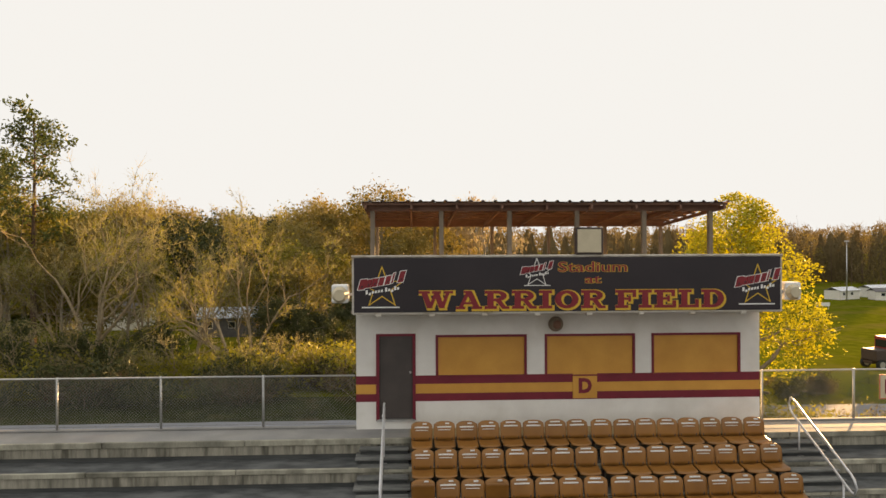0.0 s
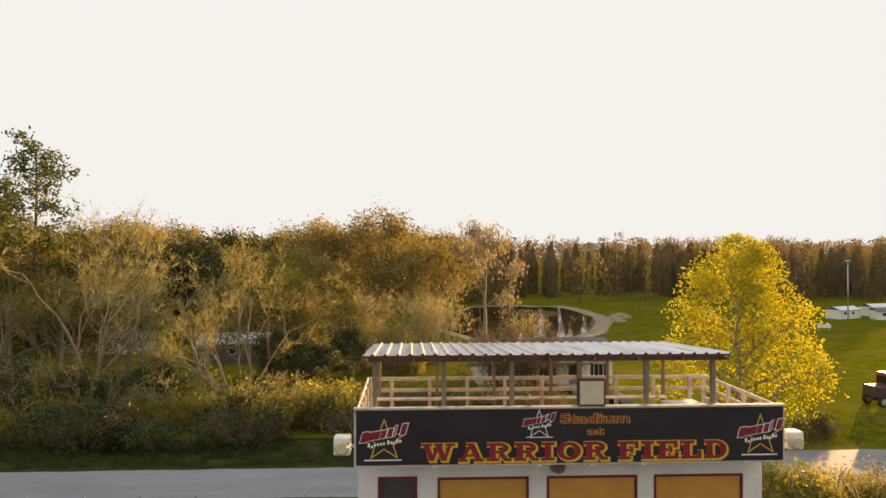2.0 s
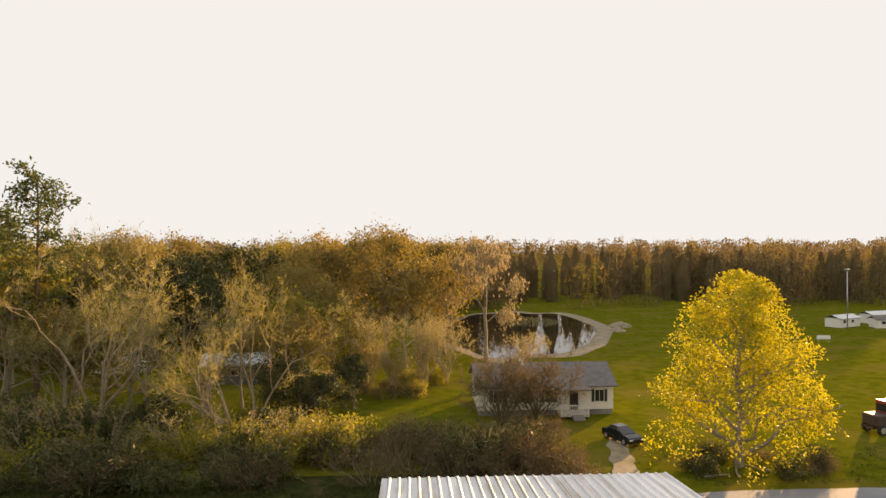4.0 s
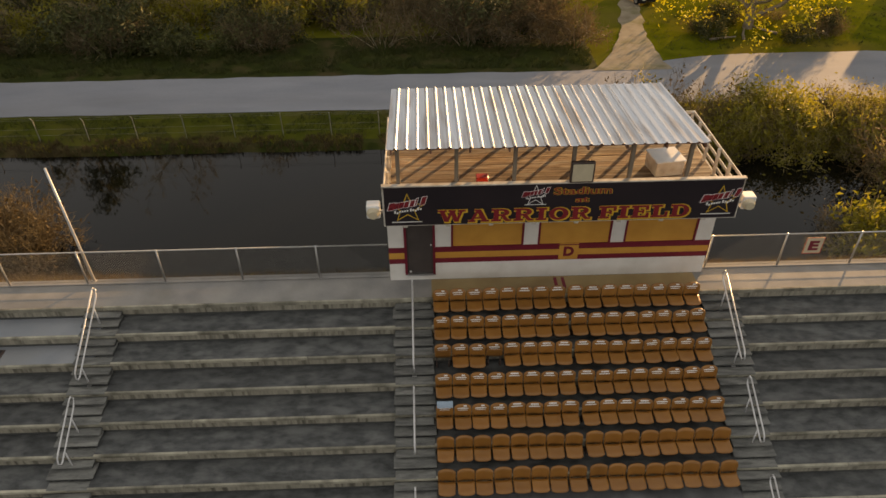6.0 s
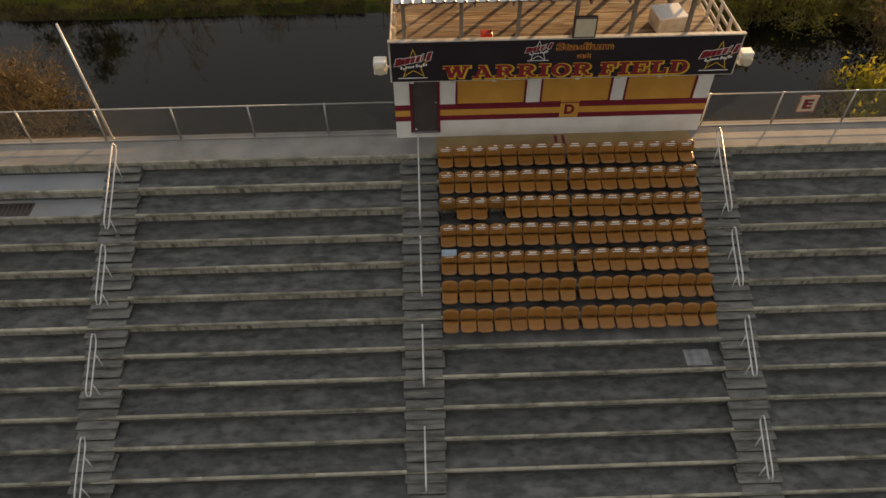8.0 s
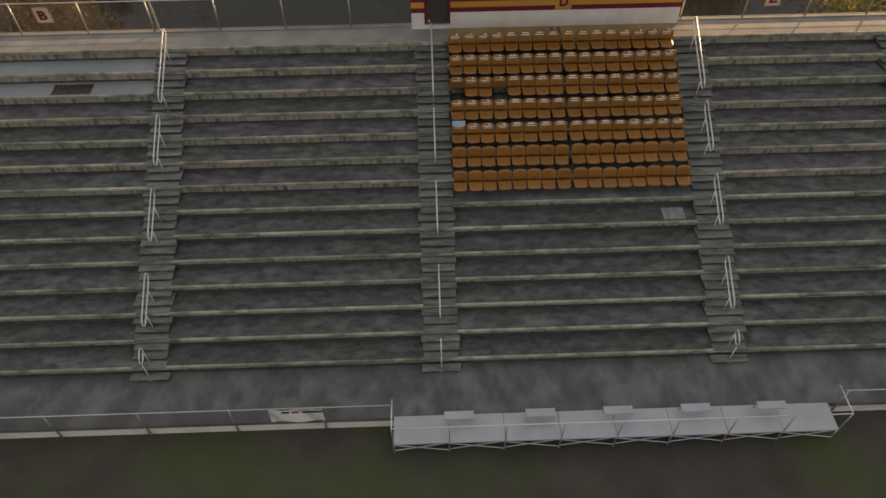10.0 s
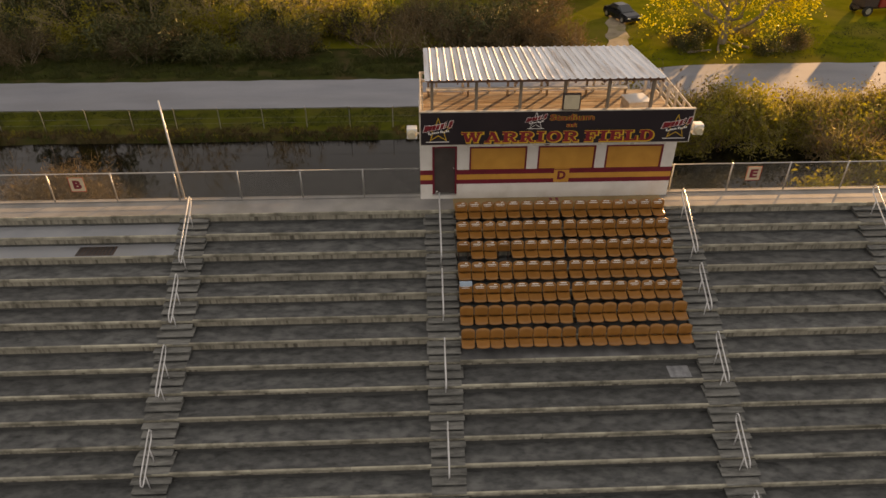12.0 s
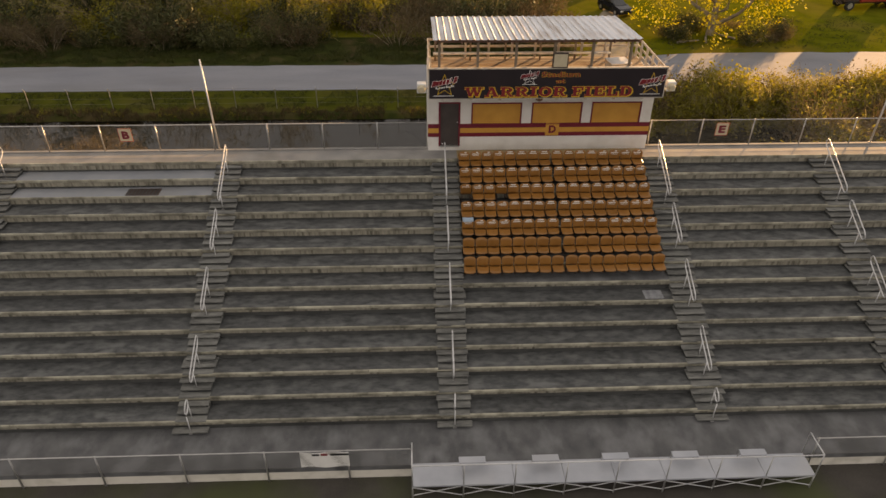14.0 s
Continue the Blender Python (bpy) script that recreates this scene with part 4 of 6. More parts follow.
def make_seat(folded, bars):
    s = thing("stadium_seat", "folded brown plastic stadium seat on the stand" if folded else "brown plastic stadium seat bolted to the stand", "seat", group="stadium seats")
    w = 0.266
    # curved backrest
    vs, fs = [], []
    nu, nv = 9, 6
    for side in (0, 1):
        for j in range(nv):
            v = j / (nv - 1)
            for i in range(nu):
                u = i / (nu - 1) * 2 - 1
                ww = w * (0.93 + 0.07 * v - 0.12 * max(0, v - 0.75) * 2)
                z = 0.42 + v * (0.44 - 0.06 * u ** 4 * v)
                y = -0.1 + 0.06 * v - 0.05 * u * u + (0.03 if side else 0.0) + 0.03 * (v - 0.5) ** 2
                if v > 0.95:
                    y += 0.015
                vs.append((u * ww, y, z))
    m = nu * nv
    for j in range(nv - 1):
        for i in range(nu - 1):
            a = j * nu + i
            fs.append((a, a + 1, a + nu + 1, a + nu))
            fs.append((m + a + 1, m + a, m + a + nu, m + a + nu + 1))
    rim = [i for i in range(nu)] + [j * nu + nu - 1 for j in range(1, nv)] + [(nv - 1) * nu + i for i in range(nu - 2, -1, -1)] + [j * nu for j in range(nv - 2, 0, -1)]
    for a, c in zip(rim, rim[1:] + rim[:1]):
        fs.append((c, a, m + a, m + c))
    back = obj("backrest", vs, fs, M_seat, s, smooth=True)
    # seat pan
    vs, fs = [], []
    nd = 6
    for side in (0, 1):
        for j in range(nd):
            v = j / (nd - 1)
            for i in range(nu):
                u = i / (nu - 1) * 2 - 1
                y = -v * (0.42 - 0.05 * u ** 4)
                z = 0.02 * u * u - 0.015 * math.sin(v * math.pi) - (0.035 * max(0, v - 0.8) * 5 if v > 0.8 else 0) - (0.028 if side else 0)
                vs.append((u * w * (0.95 - 0.04 * v), y, z))
    m = nu * nd
    for j in range(nd - 1):
        for i in range(nu - 1):
            a = j * nu + i
            fs.append((a + 1, a, a + nu, a + nu + 1))
            fs.append((m + a, m + a + 1, m + a + nu + 1, m + a + nu))
    rim = [i for i in range(nu)] + [j * nu + nu - 1 for j in range(1, nd)] + [(nd - 1) * nu + i for i in range(nu - 2, -1, -1)] + [j * nu for j in range(nd - 2, 0, -1)]
    for a, c in zip(rim, rim[1:] + rim[:1]):
        fs.append((a, c, m + c, m + a))
    pan = obj("seat_pan", vs, fs, M_seat, s, smooth=True)
    pan.matrix_basis = pose(0, -0.14, 0.43, -78 if folded else 4, 0, 0)
    for x in (-0.19, 0.19):
        br = bmesh.new()
        box(br, x - 0.015, x + 0.015, -0.12, 0.0, 0.0, 0.5)
        box(br, x - 0.015, x + 0.015, -0.4, -0.1, 0.34, 0.375)
        box(br, x - 0.03, x + 0.03, -0.16, 0.0, 0.0, 0.015)
        part("bracket", br, M_bracket, s)
    if bars:
        for z, h, a in ((0.805, 0.028, 0.12), (0.725, 0.03, 0.17), (0.665, 0.012, 0.15)):
            if bars == 2 and h < 0.02:
                continue
            x0 = 0.02 if h == 0.028 and bars == 1 else -a
            part("marking", bx(x0, a, -0.065 + 0.06 * (z - 0.42) / 0.48 - 0.055, -0.05 + 0.06 * (z - 0.42) / 0.48 - 0.035, z, z + h), M_whitep, s, "white printed bar")
    return s


def place_seats():
    kinds = {(f, b): make_seat(f, b) for f in (False, True) for b in (0, 1, 2)}
    used = set()
    for row in range(7):
        i = row + 1
        y, z = Y0 - T * row, Z0 - R * i
        for c in range(16):
            x = 0.49 + 0.5425 * c + (0.06 if c >= 8 else -0.0)
            folded = row == 2 and c in (0, 3)
            bars = 0 if row >= 5 else 1 if c < 4 else 2 if c < 12 else 1
            key = (folded, bars)
            m = pose(x + random.uniform(-0.008, 0.008), y - 0.03, z, random.uniform(-1.5, 1.5), 0, random.uniform(-2, 2))
            if key in used:
                copy_thing(kinds[key], m)
            else:
                kinds[key].matrix_basis = m
                used.add(key)
    for key, s in kinds.items():
        if key not in used:
            for o in list(s.children_recursive) + [s]:
                bpy.data.objects.remove(o)


place_seats()
tagged(part("floor_paint", bx(0.2, 9.1, Y0 + 0.01, BY0 - 0.02, Z0 + 0.002, Z0 + 0.006), M_tanfloor), "tan painted strip of deck before the press box", "floor", kind="structure")
for x in (4.32, 4.58):
    fm = part("floor_mark", bx(x, x + 0.11, Y0 + 0.35, BY0 - 0.1, Z0 + 0.0065, Z0 + 0.0095), M_maroon)
    tagged(fm, "short maroon stripe painted on the tan deck", "marking")

cl = thing("cloth", "pale blue cloth hanging over a seat's back", "cloth", 0.5, Y0 - T * 4 - 0.02, Z0 - R * 5 + 0.88)
bm = bmesh.new()
bmesh.ops.create_grid(bm, x_segments=10, y_segments=8, size=0.24)
for v in bm.verts:
    t = v.co.y / 0.24
    v.co = Vector((v.co.x, 0.02 + 0.11 * t, 0.05 - 0.14 * t * t + 0.02 * noise.noise((v.co.x * 9, t * 3, 1))))
bmesh.ops.solidify(bm, geom=bm.faces[:], thickness=0.012)
part("fold", bm, M_blue, cl)

# ---- front platform ----


def make_platform():
    x0, x1, y0, y1, z = -2.05, 12.45, WALK_Y - 1.0, WALK_Y - 0.02, WALK_Z + 0.08
    p = thing("platform", "aluminium walkway platform with railing before the stand", "platform")
    n = 8
    w = (x1 - x0) / n
    for i in range(n):
        part("deck_panel", bx(x0 + i * w + 0.006, x0 + (i + 1) * w - 0.006, y0, y1, z - 0.08, z + random.uniform(-0.004, 0.004), 0.006), M_platform, p)
    for i in range(n + 1):
        x = x0 + i * w
        tube("rail_post", [(x, y0 + 0.03, z - 0.55 if 0 < i < n else z - 0.1), (x, y0 + 0.03, z + 1.05)], 0.022, M_galv, p, 8)
        if i < n:
            for k in (0, 1):
                tube("cross_brace", [(x, y0 + 0.03 + 0.03 * k, z - (0.6 if k else 0.12)), (x + w, y0 + 0.03 + 0.03 * k, z - (0.12 if k else 0.6))], 0.018, M_alu, p, 6)
        tube("leg", [(x, y0 + 0.05, FIELD_Z), (x, y0 + 0.05, z - 0.08)], 0.03, M_galv, p, 8)
    tube("top_rail", [(x0, y0 + 0.03, z + 1.05), (x1, y0 + 0.03, z + 1.05)], 0.024, M_alu, p, 8)
    for x in (x0, x1):
        tube("end_rail", [(x, y0 + 0.03, z + 1.05), (x, y1 + 0.05, z + 1.05), (x, y1 + 0.05, z)], 0.024, M_alu, p, 8)
    return p


make_platform()


def make_bench(x):
    b = thing("bench", "small white metal bench beside the walkway platform", "bench", x, WALK_Y - 0.15, WALK_Z + 0.085, 0, "benches of the platform")
    part("seat_plank", bx(-0.48, 0.48, -0.24, 0.04, 0.38, 0.42, 0.008), M_platform, b)
    for s in (-0.42, 0.42):
        lb = bmesh.new()
        box(lb, s - 0.02, s + 0.02, 0.02, 0.06, 0.0, 0.38)
        box(lb, s - 0.02, s + 0.02, -0.24, 0.06, 0.34, 0.38)
        part("leg", lb, M_galv, b)


for x in (0.1, 2.75, 5.3, 7.85, 10.35):
    make_bench(x)

bn = thing("banner_sheet", "white banner tied to the front fence with dark bars", "banner")
vs, fs = [], []
for j in range(5):
    for i in range(13):
        u, v = i / 12, j / 4
        vs.append((-6.05 + 1.75 * u, WALK_Y - 0.1 + 0.03 * math.sin(u * 9 + v * 2), WALK_Z + 0.12 + 0.78 * v))
for j in range(4):
    for i in range(12):
        a = j * 13 + i
        fs.append((a, a + 1, a + 14, a + 13))
sheet = obj("sheet", vs, fs, M_whitep, bn)
md = sheet.modifiers.new("thick", "SOLIDIFY")
md.thickness = 0.01
for a, b_, m in ((-5.6, -5.35, M_dark), (-5.28, -5.05, M_red), (-4.95, -4.3, M_dark)):
    part("printed_bar", bx(a, b_, WALK_Y - 0.16, WALK_Y - 0.15, WALK_Z + 0.8, WALK_Z + 0.88), m, bn)

# ---- plants ----


def limb(rnd, p, d, length, r, depth, vs, fs, tips, sides=5, bend=0.25, split=(2, 3), droop=0.0, keep=0.62):
    """A tapered, wandering limb that forks; adds its tips."""
    pts, rs = [p.copy()], [r]
    n = 4
    q = p.copy()
    for i in range(n):
        d = (d + Vector((rnd.uniform(-bend, bend), rnd.uniform(-bend, bend), rnd.uniform(-bend, bend) * 0.6 + 0.06 - droop))).normalized()
        q = q + d * (length / n)
        pts.append(q.copy())
        rs.append(r * (1 - 0.45 * (i + 1) / n))
    tube_data(pts, rs, sides, vs, fs)
    if depth == 1:
        tips.append((pts[3].copy(), d.copy()))
    if depth == 0:
        tips.append((q.copy(), d.copy()))
        tips.append((pts[2].copy(), d.copy()))
        return
    for k in range(rnd.randint(*split)):
        a = rnd.uniform(0, 2 * math.pi)
        side = d.orthogonal().normalized()
        side.rotate(Matrix.Rotation(a, 3, d))
        nd = (d * rnd.uniform(0.55, 0.9) + side * rnd.uniform(0.45, 0.9)).normalized()
        s = pts[-1] if k == 0 else pts[rnd.randint(2, n)]
        limb(rnd, s, nd, length * rnd.uniform(keep - 0.1, keep + 0.14), rs[-1] * 0.72, depth - 1, vs, fs, tips, max(3, sides - 1), bend, split, droop, keep)


def leaf(rnd, c, size, vs, fs, flat=0.0, hang=0.0):
    """One folded leaf clump: two triangles."""
    a = Vector((rnd.gauss(0, 1), rnd.gauss(0, 1), rnd.gauss(0, 1) * (1 - flat))).normalized()
    if hang:
        a = Vector((a.x * (1 - hang), a.y * (1 - hang), -1)).normalized()
    b = a.orthogonal().normalized()
    b.rotate(Matrix.Rotation(rnd.uniform(0, 6.28), 3, a))
    s = size * rnd.uniform(0.6, 1.35)
    w = s * rnd.uniform(0.35, 0.6)
    n = a.cross(b) * (s * 0.2)
    k = len(vs)
    vs += [tuple(c - a * s * 0.5), tuple(c + b * w * 0.5 + n), tuple(c + a * s * 0.5), tuple(c - b * w * 0.5 + n)]
    fs += [(k, k + 1, k + 2), (k, k + 2, k + 3)]


def twig(rnd, c, d, length, vs, fs, w=0.02):
    e = (d * 0.9 + Vector((rnd.gauss(0, 0.55), rnd.gauss(0, 0.55), rnd.gauss(0.12, 0.45)))).normalized()
    b = e.orthogonal().normalized()
    b.rotate(Matrix.Rotation(rnd.uniform(0, 6.28), 3, e))
    m = c + e * length * 0.55 + b * length * rnd.uniform(-0.12, 0.12)
    t = c + e * length + b * length * rnd.uniform(-0.3, 0.3)
    k = len(vs)
    vs += [tuple(c - b * w), tuple(c + b * w), tuple(m + b * w * 0.6), tuple(m - b * w * 0.6), tuple(t)]
    fs += [(k, k + 1, k + 2, k + 3), (k + 3, k + 2, k + 4)]


def make_tree(seed, label, h, trunk, first, reach, depth, bark, leafmat, per_tip, size, cloud, twigs=0, tw_len=1.0, twmat=None,
              lean=0.05, up=0.55, hang=0.0, droop=0.0, limbs=7, category="tree", dome=None):
    rnd = random.Random(seed)
    t = thing("tree", label, category)
    vs, fs, tips = [], [], []
    pts, rs, q = [], [], Vector((0, 0, -0.3))
    n = 7
    for i in range(n + 1):
        pts.append(q.copy())
        rs.append(trunk * (1.25 if i == 0 else 1 - 0.75 * i / n))
        q = q + Vector((rnd.uniform(-lean, lean) * h / n * 2, rnd.uniform(-lean, lean) * h / n * 2, h * 0.86 / n))
    tube_data(pts, rs, 8, vs, fs)
    for k in range(limbs):
        f = first + (0.97 - first) * (k + rnd.uniform(0.1, 0.9)) / limbs
        i = min(n - 1, int(f * n))
        s = pts[i].lerp(pts[i + 1], f * n - i)
        a = k * 2.4 + rnd.uniform(-0.5, 0.5)
        w = up * rnd.uniform(0.7, 1.4) + 0.7 * max(0, f - 0.6)
        d = Vector((math.cos(a), math.sin(a), w)).normalized()
        limb(rnd, s, d, reach * (1.15 - 0.65 * max(0, (f - 0.45) / 0.55)) * rnd.uniform(0.8, 1.15), rs[i] * 0.5, depth, vs, fs, tips, 5, droop=droop)
    tips.append((pts[-1], Vector((0, 0, 1))))
    obj("trunk", vs, fs, bark, t)
    def inside(q):
        if dome is None:
            return True
        u = (q.z - dome[2]) / (dome[1] - dome[2])
        return 0 <= u <= 1 and math.hypot(q.x, q.y) < dome[0] * (1 - u ** 2.5) ** 0.62 * (0.92 + 0.4 * noise.noise((math.cos(math.atan2(q.y, q.x)) * 1.6, math.sin(math.atan2(q.y, q.x)) * 1.6, q.z * 0.45)))
    if dome:
        for _ in range(dome[3]):
            u, a, r = rnd.random() ** 0.8, rnd.uniform(0, 6.28), rnd.uniform(0.5, 0.95)
            w = dome[0] * (1 - u ** 2.5) ** 0.62 * r
            tips.append((Vector((w * math.cos(a), w * math.sin(a), dome[2] + u * (dome[1] - dome[2]))), Vector((0, 0, 1))))
    if per_tip:
        vs, fs = [], []
        for p, d in tips:
            for _ in range(int(per_tip * rnd.uniform(0.4, 1.5))):
                q = p + Vector((rnd.gauss(0, cloud), rnd.gauss(0, cloud), rnd.gauss(0, cloud * 0.7) - hang * rnd.uniform(0, 1.5)))
                if inside(q):
                    leaf(rnd, q, size, vs, fs, 0.2, hang)
        obj("crown", vs, fs, leafmat, t)
    if twigs:
        vs, fs = [], []
        for p, d in tips:
            for _ in range(twigs):
                twig(rnd, p + Vector((rnd.gauss(0, 0.25), rnd.gauss(0, 0.25), rnd.gauss(0, 0.25))), d, tw_len * rnd.uniform(0.5, 1.3), vs, fs, 0.017)
        obj("branchwork", vs, fs, twmat or M_twig, t)["kind"] = "stuff"
    return t


def bough(rnd, p, d, length, r, depth, vs, fs, tips, lean, rise):
    """A crooked limb of a leafless tree, forking three times a generation."""
    n = 4 if depth > 1 else 3
    pts, rs, q = [p.copy()], [r], p.copy()
    for i in range(n):
        d = (d + Vector((rnd.gauss(lean[0] * 0.1, 0.16), rnd.gauss(lean[1] * 0.1, 0.16), rnd.gauss(rise, 0.12)))).normalized()
        q = q + d * (length / n)
        pts.append(q.copy())
        rs.append(max(0.012, r * (1 - 0.5 * (i + 1) / n)))
    tube_data(pts, rs, 6 if depth > 2 else 4 if depth > 1 else 3, vs, fs)
    if depth == 0:
        tips.append((q, d))
        tips.append((pts[1], d))
        return
    for k in range(3):
        side = d.orthogonal().normalized()
        side.rotate(Matrix.Rotation(rnd.uniform(0, 6.28), 3, d))
        j = n if k == 0 else rnd.randint(n - 2, n)
        nd = (d * rnd.uniform(0.7, 1.0) + side * rnd.uniform(0.35, 0.85)).normalized()
        bough(rnd, pts[j], nd, length * rnd.uniform(0.55, 0.78), max(0.016, rs[j] * (0.85 if k == 0 else 0.68)), depth - 1, vs, fs, tips, lean, rise)


def make_bare(seed, label, h, r, stems, flare, lean=(0, 0), rise=0.08, low=0.1, twigs=5, buds=4, budmat=None, bark=None, depth=3, twmat=None):
    """A leafless tree of several crooked stems, with fine twigs and a few buds."""
    rnd = random.Random(seed)
    t = thing("tree", label, "tree")
    vs, fs, tips = [], [], []
    base = [Vector((0, 0, -0.3)), Vector((0.1 * lean[0], 0, h * low * 0.5)), Vector((lean[0] * h * low, lean[1] * h * low, h * low))]
    tube_data(base, [r * 1.35, r * 1.1, r], 8, vs, fs)
    for k in range(stems):
        a = k * 6.28 / stems + rnd.uniform(-0.5, 0.5)
        f = flare * rnd.uniform(0.4, 1.2)
        d = Vector((math.cos(a) * f + lean[0], math.sin(a) * f + lean[1], 1)).normalized()
        bough(rnd, base[2] - Vector((0, 0, rnd.uniform(0, 0.5) * h * low)), d, h * rnd.uniform(0.36, 0.46), r * rnd.uniform(0.55, 0.8), depth, vs, fs, tips, lean, rise)
    obj("trunk", vs, fs, bark or M_palebark, t)
    vs, fs = [], []
    for p, d in tips:
        for _ in range(twigs):
            twig(rnd, p, d, h * 0.075 * rnd.uniform(0.5, 1.3), vs, fs, 0.016)
    obj("branchwork", vs, fs, twmat or M_twig, t)["kind"] = "stuff"
    if buds:
        vs, fs = [], []
        for p, d in tips:
            for _ in range(rnd.randint(0, 2 * buds)):
                leaf(rnd, p + Vector((rnd.gauss(0, 0.45), rnd.gauss(0, 0.45), rnd.gauss(0.1, 0.4))), 0.19, vs, fs)
        obj("bud_mass", vs, fs, budmat or L_lime, t)["kind"] = "stuff"
    return t


def make_pine(seed, h, label):
    rnd = random.Random(seed)
    t = thing("tree", label, "pine tree")
    vs, fs, tips = [], [], []
    pts = [Vector((0.03 * i * math.sin(i * 0.7 + seed), 0.1 * math.cos(i + seed), -0.3 + (h + 0.3) * i / 9)) for i in range(10)]
    tube_data(pts, [0.34 - 0.031 * i for i in range(10)], 8, vs, fs)
    for k in range(26):
        f = 0.5 + 0.5 * (k / 25) ** 0.9
        z = f * h
        a = k * 2.4 + rnd.uniform(-0.6, 0.6)
        ln = (1 - abs(f - 0.68) * 1.7) * 3.3 * rnd.uniform(0.55, 1.15)
        d = Vector((math.cos(a), math.sin(a), rnd.uniform(-0.1, 0.45))).normalized()
        x = pts[min(8, int(f * 9))]
        limb(rnd, Vector((x.x, x.y, z)), d, max(0.9, ln), 0.07, 1, vs, fs, tips, 4, 0.2, (3, 4))
    obj("trunk", vs, fs, M_pinebark, t)
    vs, fs = [], []
    for p, d in tips:
        if rnd.random() < 0.1:
            continue
        for _ in range(17):
            leaf(rnd, p + Vector((rnd.gauss(0, 0.42), rnd.gauss(0, 0.42), rnd.gauss(0.1, 0.28))), 0.42, vs, fs)
    obj("crown", vs, fs, L_pine, t)
    return t


def put(proto, x, y, s=1.0, rz=0.0, z=None, label=""):
    """Stands the prototype itself at its first place, and copies after that."""
    x, y, s = x * LAND, y * LAND, s * LAND
    m = pose(x, y, ground_z(x, y) if z is None else z, 0, 0, rz)
    proto.scale = (s, s, s)
    if not proto.get("set"):
        proto.matrix_basis = m @ Matrix.Diagonal((s, s, s, 1))
        proto["set"] = 1
        return proto
    c = copy_thing(proto, m)
    if label:
        c["label"] = label
    return c


rnd = random.Random(11)
yellow = make_tree(5, "large spreading tree in bright yellow spring leaf on the lawn", 15.4, 0.36, 0.08, 3.6, 2, M_bark, L_yellow, 38, 0.29, 0.6, limbs=24, up=0.6, dome=(8.0, 16.4, 0.3, 250))
put(yellow, 26.0, 53.6, 0.96)
pine_a = make_pine(3, 23.5, "tall pine with a bare trunk and open dark crown")
put(pine_a, -38.4, 72.3, 1.05)
pine_b = make_pine(8, 19.5, "tall pine with a bare trunk and open dark crown")
put(pine_b, -44.8, 76.0, 1.1, 40)
moss = make_tree(21, "tall pale tree hung with grey moss", 19.0, 0.35, 0.35, 4.2, 2, M_bark, L_moss, 16, 0.5, 0.55, 8, 1.0, limbs=10, hang=0.75, up=0.9)
put(moss, 11.6, 106.0)
GREY = "leafless grey tree with fine tangled twigs"
tall_bare = [make_bare(130 + i, GREY, 17.0, 0.26, (4, 5, 3)[i], 0.42, ((0.05, 0), (-0.1, 0), (0.1, 0))[i], 0.1, 0.16, 8, (7, 6, 10)[i]) for i in range(3)]
lean_bare = make_bare(141, "leafless tree leaning over the thicket with pale crooked limbs", 13.0, 0.3, 4, 0.5, (-0.5, 0.1), 0.05, 0.2, 8, 9)
low_bare = [make_bare(144 + i, "low sprawling leafless tree with pale grey branches", 7.0, 0.16, 6, 1.1, (0, 0), 0.0, 0.08, 5, 1) for i in range(2)]
vase_bare = [make_bare(150 + i, "many-stemmed leafless tree with upright reddish twigs", 11.0, 0.17, 9, 0.55, (0, 0), 0.14, 0.04, 7, (1, 3)[i], L_brown, (M_bark, M_palebark)[i]) for i in range(2)]
brown = [make_tree(50 + i, "tree in thin brown and orange spring bud", (16.5, 14.5)[i], 0.3, 0.25, 4.6, 2, M_bark, L_brown, 22, 0.46, 0.85, 6, 1.0, limbs=11, up=0.75) for i in range(2)]
dark = [make_tree(60 + i, "dense dark evergreen tree at the wood's edge", (14.0, 11.5)[i], 0.3, 0.12, 4.0, 2, M_bark, L_dark, 26, 0.58, 0.8, limbs=12, up=0.6) for i in range(2)]
olive = [make_tree(70 + i, "olive-green tree in young leaf", (15.0, 12.0)[i], 0.28, 0.2, 4.2, 2, M_bark, L_olive, 22, 0.46, 0.8, 5, 1.0, limbs=11, up=0.7) for i in range(2)]


